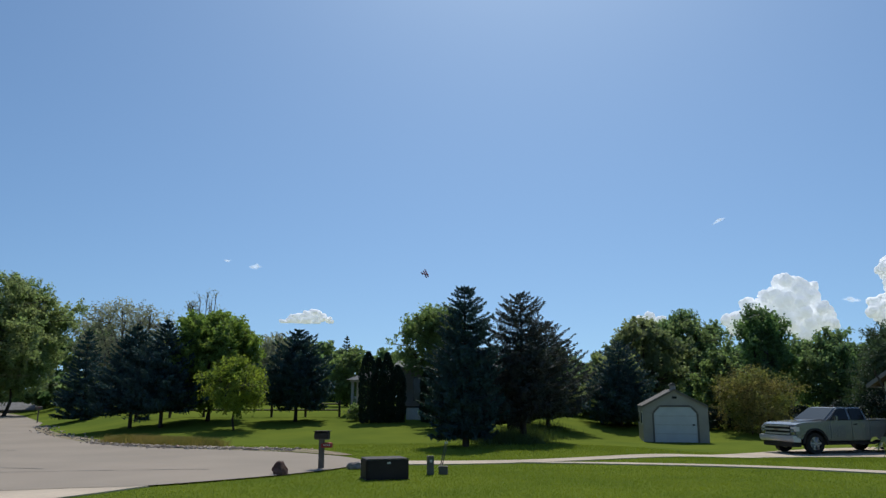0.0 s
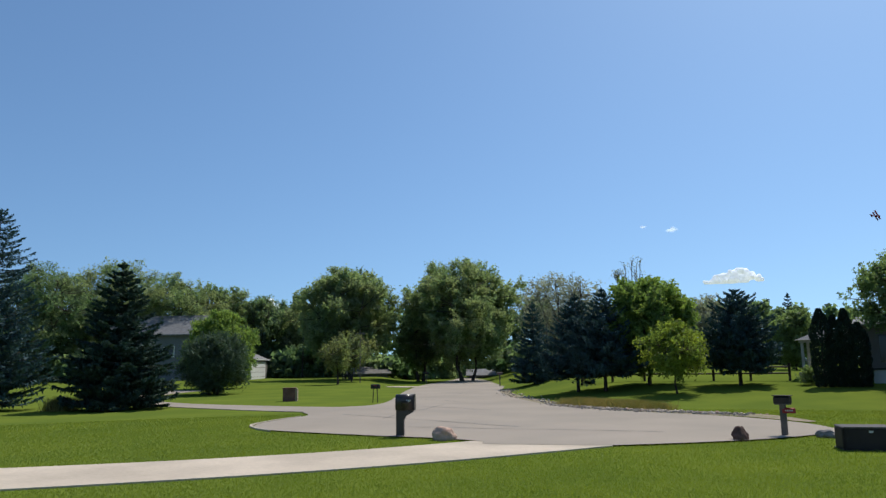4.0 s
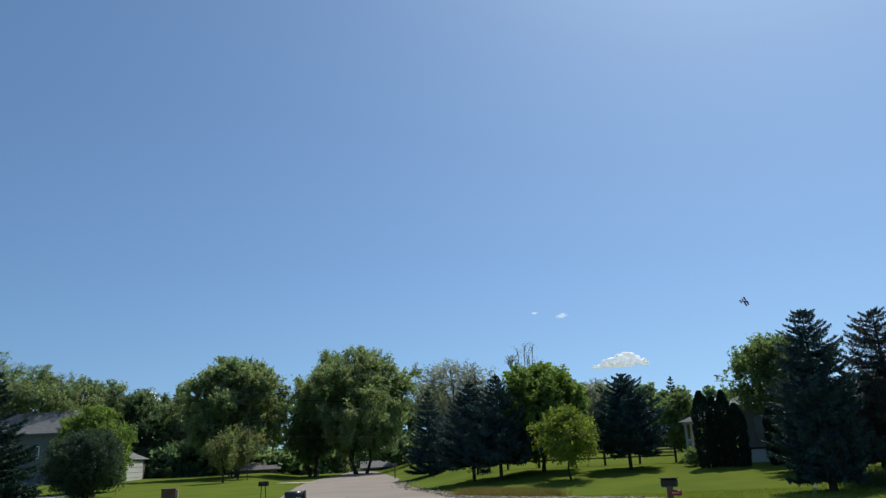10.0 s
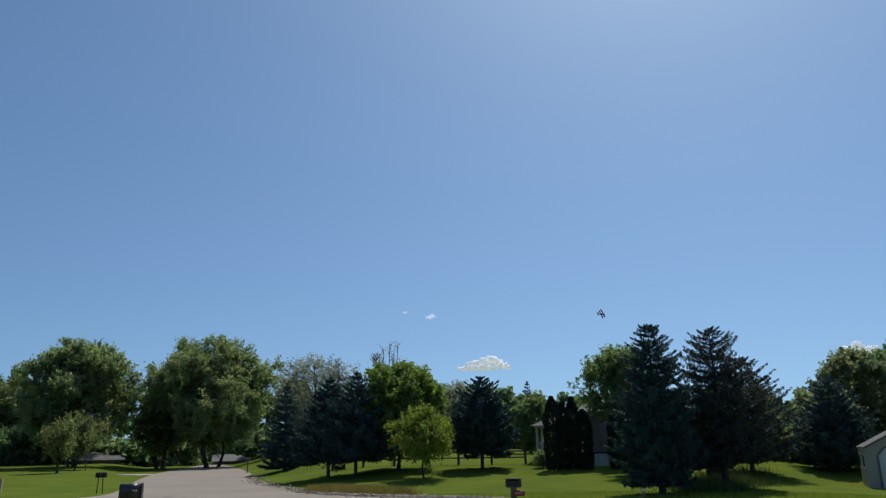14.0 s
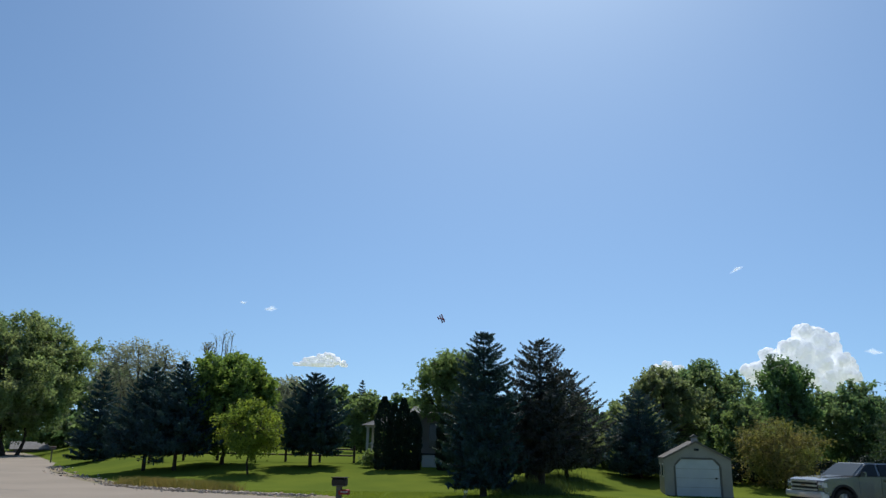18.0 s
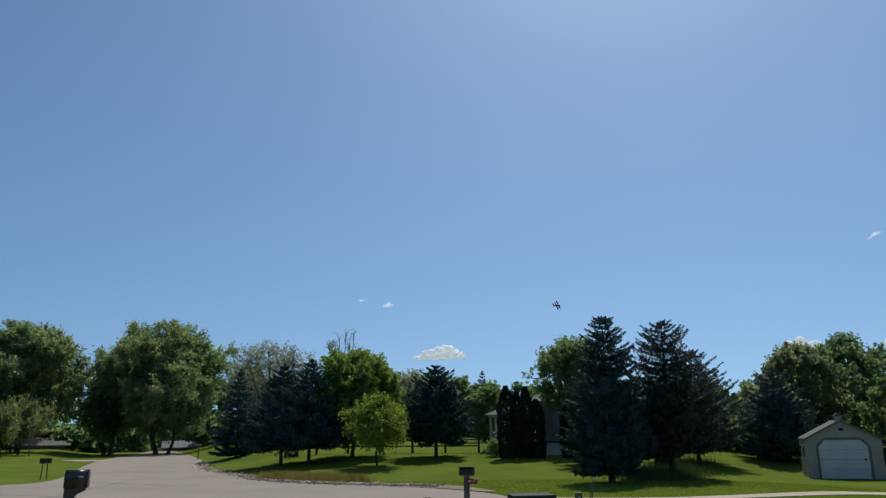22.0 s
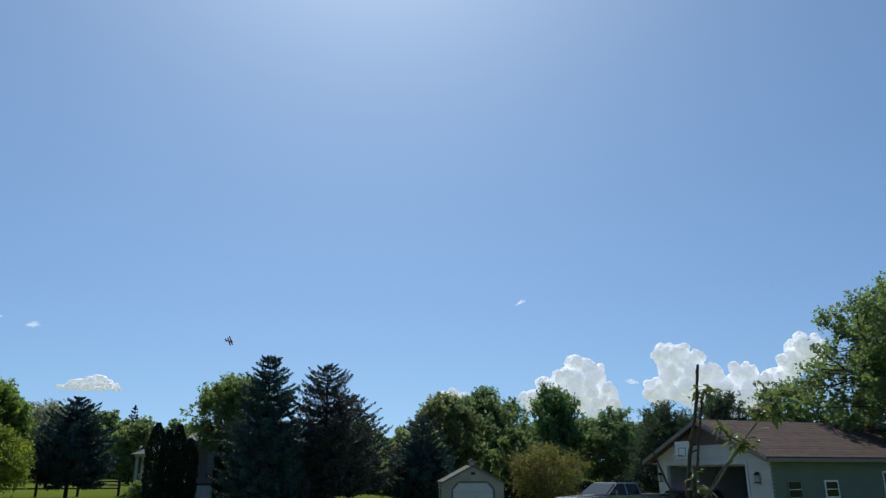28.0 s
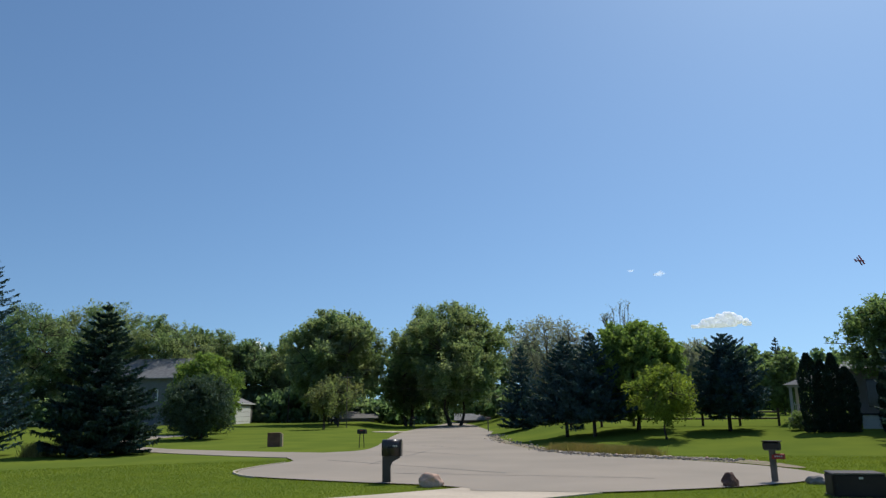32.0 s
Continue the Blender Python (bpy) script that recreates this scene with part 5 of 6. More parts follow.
# ---- house with the open garage ----
def garage_house():
    t = thing("garage_house", 20.42, 26.2, -0.15, 5.57, "cream and sage house with open garage and brown shingle roof", "house")
    W, eave, ridge, deep = 7.2, 2.7, 4.2, 13.0
    d0, d1, dh = 1.3, 6.45, 2.38

    def front(outline, name, mat, depth=0.16, start=0.0):
        return part(name, prism(outline, depth, axis="x", start=start), mat, t)

    front([(0, 0), (d0, 0), (d0, dh), (d1, dh), (d1, 0), (W, 0), (W, eave), (W / 2, ridge), (0, eave)], "front_wall", SIDING_CREAM)
    # lapped boards on the gable front
    z = 0.8
    while z < 3.2:
        lo, hi = (0.0, W) if z < eave else ((z - eave) / (ridge - eave) * W / 2, W - (z - eave) / (ridge - eave) * W / 2)
        for a, b in (((lo, d0 - 0.1), (d1 + 0.1, hi)) if z < dh + 0.02 else ((lo, hi),)):
            if b - a > 0.1:
                front([(a + 0.03, z), (b - 0.03, z), (b - 0.03, z + 0.13), (a + 0.03, z + 0.13)], "siding_board", SIDING_CREAM, 0.008, -0.01)
        z += 0.15
    k = (3.22 - eave) / (ridge - eave) * W / 2
    front([(k + 0.02, 3.22), (W - k - 0.02, 3.22), (W / 2, ridge - 0.02)], "gable_panel", GABLE_BROWN, 0.02, -0.022)
    z = 3.36
    while z < ridge - 0.15:
        k = (z - eave) / (ridge - eave) * W / 2 + 0.08
        front([(k, z), (W - k, z), (W - k - 0.02, z + 0.012), (k + 0.02, z + 0.012)], "gable_batten", GABLE_BROWN, 0.01, -0.033)
        z += 0.14
    for a, b in ((0.0, d0 - 0.1), (d1 + 0.1, W)):
        front([(a, 0), (b, 0), (b, 0.8), (a, 0.8)], "stone_base", STONE_VENEER, 0.06, -0.065)
    for a, b, z0, z1 in ((d0 - 0.12, d0, 0, dh), (d1, d1 + 0.12, 0, dh), (d0 - 0.12, d1 + 0.12, dh, dh + 0.14)):
        front([(a, z0), (b, z0), (b, z1), (a, z1)], "door_casing", SIDING_CREAM, 0.04, -0.04)
    part("side_wall", boxed(0.16, deep, 0.0, 0.16, 0, eave), SIDING_GREEN, t, "sage-green side wall")
    z = 0.3
    while z < eave - 0.12:
        part("siding_board", boxed(0.05, deep, -0.018, -0.001, z, z + 0.135), SIDING_GREEN, t)
        z += 0.155
    part("side_wall", boxed(0.16, deep, W - 0.16, W, 0, eave), SIDING_CREAM, t)
    part("back_wall", boxed(deep - 0.16, deep, 0.16, W - 0.16, 0, eave), SIDING_GREEN, t)
    part("inner_wall", boxed(6.9, 7.0, 0.16, W - 0.16, 0, eave), INTERIOR, t)
    part("garage_ceiling", boxed(0.16, 6.9, 0.16, W - 0.16, eave - 0.12, eave - 0.04), INTERIOR, t)
    part("garage_floor", boxed(0.0, 6.9, 0.16, W - 0.16, -0.05, 0.035), CONCRETE, t)
    part("garage_door", boxed(0.5, 2.6, d0 + 0.05, d1 - 0.05, dh - 0.06, dh - 0.01), WHITE_PAINT, t, "white overhead door rolled up under the ceiling")
    part("stored_shelf", box(box(boxed(6.3, 6.85, 0.5, 3.2, 0.85, 0.9), 6.3, 6.85, 0.5, 3.2, 1.5, 1.55), 6.3, 6.85, 0.5, 0.56, 0, 1.8), WOOD_GREY, t)
    slope = (ridge - eave) / (W / 2)
    for s in (0, 1):
        o = 0.45
        ya, yb = (-o, W / 2) if s == 0 else (W + o, W / 2)
        za, zb = eave - o * slope + 0.02, ridge + 0.02
        roof = part("roof", prism([(ya, za), (yb, zb), (yb, zb + 0.1), (ya, za + 0.1)], deep + 0.9, axis="x", start=-0.5), ROOF_BROWN, t)
        n = 15
        for i in range(n):
            u, v = i / n, (i + 1.12) / n
            part("roof_lap", prism([(ya + (yb - ya) * u, za + (zb - za) * u + 0.105), (ya + (yb - ya) * min(v, 1), za + (zb - za) * min(v, 1) + 0.102),
                                       (ya + (yb - ya) * min(v, 1), za + (zb - za) * min(v, 1) + 0.112), (ya + (yb - ya) * u, za + (zb - za) * u + 0.118)],
                                      deep + 0.92, axis="x", start=-0.51), ROOF_BROWN, roof)
        part("rake_board", prism([(ya, za - 0.1), (yb, zb - 0.1), (yb, zb + 0.08), (ya, za + 0.08)], 0.04, axis="x", start=-0.55), SIDING_TAUPE, t)
        part("soffit", boxed(0.0, deep, min(ya, ya + (0.45 if s == 0 else -0.45)), max(ya, ya + (0.45 if s == 0 else -0.45)), za - 0.08, za - 0.04), SIDING_CREAM, t)
        part("gutter", boxed(-0.5, deep + 0.4, ya - 0.05, ya + 0.05, za - 0.08, za + 0.06, 0.01), SIDING_TAUPE, t)
    for y in (0.62, W - 0.3):
        lamp = part("wall_lamp", boxed(-0.12, -0.02, y - 0.06, y + 0.06, 1.95, 2.06, 0.01), BRONZE, t)
        part("lantern", boxed(-0.2, -0.06, y - 0.08, y + 0.08, 1.68, 1.95, 0.012), LAMP_GLASS, lamp)
        part("lantern_cap", rod(bmesh.new(), (-0.13, y, 1.95), (-0.13, y, 2.08), 0.13, 0.02, 8), BRONZE, lamp)
        part("lantern_base", boxed(-0.21, -0.05, y - 0.09, y + 0.09, 1.64, 1.68), BRONZE, lamp)
    for x, w, z0, z1 in ((0.75, 0.75, 1.05, 1.75), (2.7, 0.75, 1.05, 1.75), (6.0, 1.3, 0.9, 2.1), (9.5, 1.3, 0.9, 2.1)):
        win = part("window", boxed(x, x + w, -0.05, -0.02, z0, z1), WHITE_PAINT if x > 1 else SIDING_GREEN, t)
        part("pane", boxed(x + 0.07, x + w - 0.07, -0.058, -0.051, z0 + 0.07, z1 - 0.07), GLASS_DARK, win)
        part("window_bar", boxed(x + 0.07, x + w - 0.07, -0.066, -0.059, (z0 + z1) / 2 - 0.015, (z0 + z1) / 2 + 0.015), WHITE_PAINT, win)


garage_house()


def basketball_hoop():
    t = thing("basketball_hoop", 20.02, 30.55, 2.4, 5.57, "white basketball backboard with a hoop mounted on the garage gable", "basketball hoop")
    part("backboard", boxed(-0.72, -0.68, -0.5, 0.5, 0.1, 0.85, 0.015), WHITE_PAINT, t)
    for z0, z1, y0, y1 in ((0.2, 0.225, -0.25, 0.25), (0.55, 0.575, -0.25, 0.25), (0.2, 0.575, -0.25, -0.225), (0.2, 0.575, 0.225, 0.25)):
        part("target_line", boxed(-0.726, -0.721, y0, y1, z0, z1), BLACK_TRIM, t)
    bm = bmesh.new()
    n = 20
    for i in range(n):
        a, b = 6.2832 * i / n, 6.2832 * (i + 1) / n
        rod(bm, (-1.0 + 0.22 * math.cos(a), 0.22 * math.sin(a), 0.24), (-1.0 + 0.22 * math.cos(b), 0.22 * math.sin(b), 0.24), 0.012, sides=5)
    part("rim", bm, METAL_BLACK, t)
    bm = bmesh.new()
    for i in range(10):
        a = 6.2832 * i / 10
        rod(bm, (-1.0 + 0.22 * math.cos(a), 0.22 * math.sin(a), 0.24), (-1.0 + 0.13 * math.cos(a + 0.5), 0.13 * math.sin(a + 0.5), -0.12), 0.006, sides=4)
    part("net", bm, STICKER, t)
    for y in (-0.25, 0.25):
        part("bracket", rod(bmesh.new(), (-0.68, y, 0.7), (0.06, y, 0.75), 0.03), METAL_BLACK, t)
        part("bracket", rod(bmesh.new(), (-0.68, y, 0.25), (0.06, y, 0.55), 0.03), METAL_BLACK, t)


basketball_hoop()
t = thing("rubbish_bin", 19.5, 25.4, gz(19.5, 25.4), 0, "dark wheeled rubbish bin beside the garage door", "bin")
part("body", prism([(-0.25, 0.06), (0.25, 0.06), (0.3, 0.75), (-0.3, 0.75)], 0.6, start=-0.3, bevel=0.02), BLACK_TRIM, t)
part("lid", boxed(-0.33, 0.33, -0.33, 0.36, 0.75, 0.82, 0.02), BLACK_TRIM, t)
for y in (-0.25, 0.25):
    part("wheel", rod(bmesh.new(), (0.28, y - 0.03, 0.1), (0.28, y + 0.03, 0.1), 0.1, sides=14), RUBBER, t)


# ---- house behind the arborvitae ----
def back_house():
    g = gz(0, 46.5)
    t = thing("back_house", 0.0, 47.0, g, 0, "taupe-sided house half hidden behind spruces and arborvitae", "house")
    part("wall", boxed(-2.6, 6.5, -1.2, -1.0, 0, 2.9), SIDING_TAUPE, t)
    part("wall", boxed(-2.6, -2.4, -1.0, 6.0, 0, 2.9), SIDING_TAUPE, t)
    part("wall", boxed(6.3, 6.5, -1.0, 6.0, 0, 2.9), SIDING_TAUPE, t)
    part("wall", boxed(-2.4, 6.3, 5.8, 6.0, 0, 2.9), SIDING_TAUPE, t)
    for s in (0, 1):
        ya, yb = (-1.7, 2.4) if s == 0 else (6.5, 2.4)
        part("roof", prism([(ya, 2.72), (yb, 3.3), (yb, 3.4), (ya, 2.82)], 9.7, axis="x", start=-2.9), ROOF_GREY, t)
    for s in (-2.5, 6.4):
        part("gable", prism([(-1.2, 2.85), (6.0, 2.85), (2.4, 3.3)], 0.15, axis="x", start=s - 0.1), SIDING_TAUPE, t)
    for x, w, z0, z1 in ((-1.75, 0.75, 0.75, 2.3), (1.5, 1.4, 0.9, 2.2), (4.2, 1.2, 0.9, 2.2)):
        win = part("window", boxed(x, x + w, -1.24, -1.2, z0, z1), SIDING_TAUPE, t)
        part("pane", boxed(x + 0.06, x + w - 0.06, -1.25, -1.241, z0 + 0.06, z1 - 0.06), GLASS_DARK, win)
    # porch on the corner
    part("porch_floor", boxed(-5.6, -2.65, -1.9, 1.2, 0, 0.3), CONCRETE, t)
    for x, y in ((-5.35, -1.75), (-5.35, 1.0)):
        part("porch_post", boxed(x - 0.07, x + 0.07, y - 0.07, y + 0.07, 0.3, 2.05), SIDING_CREAM, t)
    bm = bmesh.new()
    lv = [bm.verts.new(p) for p in ((-5.7, -2.1, 2.05), (-2.65, -2.1, 2.05), (-2.65, 1.4, 2.05), (-5.7, 1.4, 2.05))]
    tv = [bm.verts.new(p) for p in ((-4.4, -1.2, 2.62), (-2.65, -1.2, 2.62), (-2.65, 0.6, 2.62), (-4.4, 0.6, 2.62))]
    bm.faces.new(tv), bm.faces.new(lv[::-1])
    for i in range(4):
        bm.faces.new((lv[i], lv[(i + 1) % 4], tv[(i + 1) % 4], tv[i]))
    part("porch_roof", bm, ROOF_GREY, t)
    part("porch_beam", boxed(-5.5, -2.65, -1.85, -1.7, 1.92, 2.05), SIDING_CREAM, t)
    part("porch_rail", box(boxed(-5.3, -2.7, -1.78, -1.72, 0.95, 1.02), -5.3, -2.7, -1.77, -1.73, 0.4, 0.45), SIDING_CREAM, t)
    for i in range(19):
        x = -5.2 + 0.13 * i
        part("baluster", boxed(x, x + 0.03, -1.765, -1.735, 0.45, 0.95), SIDING_CREAM, t)


back_house()
t = thing("planter_box", -1.42, 43.0, gz(-1.42, 42.7), 0, "white boxed planter with a dark top against the house", "planter")
part("box", boxed(-0.56, 0.56, -0.3, 0.3, 0, 0.66, 0.01), WHITE_PAINT, t)
part("top", boxed(-0.62, 0.64, -0.34, 0.34, 0.66, 0.74, 0.01), BLACK_TRIM, t)
broadleaf("bush", -4.72, 42.0, 0.95, 1.25, FRESH, "round pale-green bush by the porch", count=900, leaf=0.1, low=0.02, seed=101, clumps=24, trunk=0.02, category="bush")
broadleaf("bush", -1.0, 42.9, 0.8, 1.0, CEDAR, "small dark bush against the house", count=700, leaf=0.1, low=0.02, seed=102, clumps=24, trunk=0.02, category="bush")
for i, (x, y, w, h, m) in enumerate(((6.6, 46.5, 2.2, 1.5, FRESH), (8.1, 47.5, 2.4, 1.9, OLIVE), (9.3, 47.0, 2.0, 1.4, FRESH), (5.0, 45.5, 2.2, 1.7, OAK_DARK), (12.3, 46.5, 2.2, 1.6, OAK_DARK), (13.6, 45.0, 2.2, 1.8, FRESH),
                                     (15.2, 43.0, 2.3, 1.15, CEDAR), (16.9, 43.2, 2.3, 1.2, CEDAR), (18.7, 43.0, 2.4, 1.25, CEDAR), (20.5, 43.0, 2.4, 1.3, CEDAR), (22.4, 42.6, 2.6, 1.6, CEDAR), (24.6, 42.4, 2.8, 2.2, CEDAR), (26.6, 42.0, 2.8, 2.4, CEDAR))):
    broadleaf("bush", x, y, h, w, m, "leafy bush in the hedge behind the lawn", count=1300, leaf=0.15, low=0.02, seed=110 + i, clumps=30, trunk=0.03, category="bush", group="bushes behind the lawn", gaps=1.6)

# trailer with slatted side under the spruces
t = thing("utility_trailer", 3.4, 36.0, gz(3.4, 36.0), 4, "dark utility trailer with slatted sides and pale boards on top", "trailer")
part("bed", boxed(-0.8, 0.8, -0.5, 0.5, 0.42, 0.5), METAL_BLACK, t)
for i in range(3):
    part("slat", boxed(-0.8, 0.8, -0.53, -0.5, 0.5 + 0.15 * i, 0.6 + 0.15 * i), WOOD_GREY, t)
for x in (-0.78, -0.25, 0.25, 0.75):
    part("stake", boxed(x - 0.025, x + 0.025, -0.56, -0.53, 0.42, 0.98), METAL_BLACK, t)
part("board_stack", boxed(-0.75, 0.6, -0.4, 0.4, 0.98, 1.06), TAN, t)
part("panel", boxed(-0.8, 0.8, 0.47, 0.5, 0.5, 0.98), WOOD_GREY, t)
for y in (-0.58, 0.58):
    part("wheel", rod(bmesh.new(), (0.1, y - 0.07, 0.26), (0.1, y + 0.07, 0.26), 0.26, sides=18), RUBBER, t)

# post-and-rail fence behind the lawn trees
t = thing("rail_fence", -10, 44.5, 0, 0, "low dark post-and-rail fence behind the lawn trees", "fence")
for i in range(7):
    x = -8.0 + 2.0 * i
    part("post", boxed(x - 0.06, x + 0.06, -0.06, 0.06, gz(-10 + x, 44.5) - 0.1, gz(-10 + x, 44.5) + 0.95), WOOD_DARK, t)
    if i < 6:
        for h in (0.4, 0.75):
            part("rail", rod(bmesh.new(), (x, 0, gz(-10 + x, 44.5) + h), (x + 2, 0, gz(-8 + x, 44.5) + h), 0.045, sides=6), WOOD_DARK, t)


# ---- grey house across the far lawn ----
def grey_house():
    # garage wing and main block, seen between the pine and the woods
    t = thing("grey_house", -71.2, 64.0, gz(-69.8, 67.5) - 0.3, 26, "blue-grey house with a low garage wing and white door", "house")
    part("garage_wall", boxed(-6.0, 1.6, -0.1, 0.1, 0, 2.75), SIDING_TAUPE, t)
    part("garage_wall", boxed(1.4, 1.6, 0.1, 6.2, 0, 2.75), SIDING_TAUPE, t)
    part("garage_wall", boxed(-6.0, 1.4, 6.0, 6.2, 0, 2.75), SIDING_TAUPE, t)
    door = part("garage_door", boxed(1.6, 1.66, 0.4, 5.3, 0.05, 2.4, 0.01), DOOR_WHITE, t, "white closed garage door")
    for i in range(1, 4):
        part("door_groove", boxed(1.661, 1.668, 0.42, 5.28, 0.58 * i, 0.58 * i + 0.03), TRIM_SHED, door)
    for y0, y1, z0, z1 in ((0.26, 0.4, 0.0, 2.5), (5.3, 5.44, 0.0, 2.5), (0.4, 5.3, 2.4, 2.52)):
        part("door_casing", boxed(1.6, 1.64, y0, y1, z0, z1), WHITE_PAINT, t)
    bm = bmesh.new()
    lv = [bm.verts.new(p) for p in ((-7, -0.6, 2.75), (1.78, -0.6, 2.75), (1.78, 6.7, 2.75), (-7, 6.7, 2.75))]
    tv = [bm.verts.new(p) for p in ((-7, 3.0, 4.5), (-1.2, 3.0, 4.5))]
    bm.faces.new((lv[0], lv[1], tv[1], tv[0])), bm.faces.new((lv[1], lv[2], tv[1])), bm.faces.new((lv[2], lv[3], tv[0], tv[1])), bm.faces.new((lv[3], lv[0], tv[0]))
    bm.faces.new(lv[::-1])
    part("garage_roof", bm, ROOF_GREY, t)
    part("gutter", boxed(1.76, 1.84, -0.62, 6.72, 2.68, 2.8), WHITE_PAINT, t)
    part("main_wall", boxed(-17, -5.8, -1.0, -0.8, 0, 6.2), SIDING_GREY, t)
    part("main_wall", boxed(-6.0, -5.8, -0.8, 7.0, 0, 6.2), SIDING_GREY, t)
    part("main_wall", boxed(-17, -16.8, -0.8, 7.0, 0, 6.2), SIDING_GREY, t)
    part("main_wall", boxed(-16.8, -6.0, 6.8, 7.0, 0, 6.2), SIDING_GREY, t)
    part("gable", prism([(-1.0, 6.2), (7.0, 6.2), (3.0, 7.3)], 0.2, axis="x", start=-6.0), SIDING_GREY, t)
    for s in (0, 1):
        ya, yb = (-1.6, 3.0) if s == 0 else (7.6, 3.0)
        part("main_roof", prism([(ya, 5.85), (yb, 8.5), (yb, 8.65), (ya, 6.0)], 12.3, axis="x", start=-17.6), ROOF_GREY, t)
    for x in (-15, -12, -9):
        win = part("window", boxed(x, x + 1.2, -1.05, -1.0, 3.2, 4.6), WHITE_PAINT, t)
        part("pane", boxed(x + 0.1, x + 1.1, -1.06, -1.051, 3.3, 4.5), GLASS_DARK, win)


grey_house()
for i, (x, y) in enumerate(((-69.2, 71.0), (-69.6, 64.0))):
    broadleaf("bush", x, y, 1.2, 1.3, OAK_DARK, "clipped bush beside the white garage door", count=500, leaf=0.2, low=0.02, seed=130 + i, clumps=18, trunk=0.03, category="bush")

# low buildings beyond the street and the far lawn
def low_building(x, y, down, turn, half, mat, label):
    t = thing("low_building", x, y, gz(x, y) - down, turn, label, "building")
    part("wall", boxed(-half + 0.5, half - 0.5, -2.5, 2.5, 0, 0.75), SIDING_TAUPE, t)
    for s in (0, 1):
        ya, yb = (-3.1, 0) if s == 0 else (3.1, 0)
        part("roof", prism([(ya, 0.62), (yb, 1.5), (yb, 1.62), (ya, 0.74)], 2 * half, axis="x", start=-half), mat, t)
    for s in (-half + 0.5, half - 0.65):
        part("gable", prism([(-2.5, 0.75), (2.5, 0.75), (0, 1.45)], 0.15, axis="x", start=s), SIDING_TAUPE, t)


low_building(-52.5, 98.0, 0.85, 30, 5.0, ROOF_GREY, "low grey-roofed building beyond the street's end")
low_building(-63.5, 80.5, 0.35, 38, 3.0, ROOF_SHED, "low grey-brown roofed shed half hidden in the wood's edge")

# utility pole and wires along the wood's edge
t = thing("utility_pole", -47.8, 59.2, gz(-47.8, 59.2), 0, "slim grey utility pole at the wood's edge", "utility pole")
part("pole", rod(bmesh.new(), (0, 0, -0.2), (0, 0, 5.4), 0.055, 0.04), WOOD_GREY, t)
part("crossarm", boxed(-0.6, 0.6, -0.05, 0.05, 4.9, 5.02), WOOD_GREY, t)
for z in (4.7,):
    bm = bmesh.new()
    p, q = Vector((-47.8, 59.2, z)), Vector((-33.0, 72.5, z - 0.55))
    pts = [p.lerp(q, i / 14) - Vector((0, 0, 0.5 * math.sin(math.pi * i / 14))) for i in range(15)]
    for a, b in zip(pts, pts[1:]):
        rod(bm, a, b, 0.006, sides=4)
    tagged(part("overhead_wire", bm, WOOD_GREY), "thin overhead wire strung from the utility pole", "wire", "overhead wires")
t = thing("utility_pole", -33.0, 72.5, gz(-33, 72.5), 0, "slim grey utility pole hidden by the spruces", "utility pole")
part("pole", rod(bmesh.new(), (0, 0, -0.2), (0, 0, 5.0), 0.09, 0.06), WOOD_GREY, t)


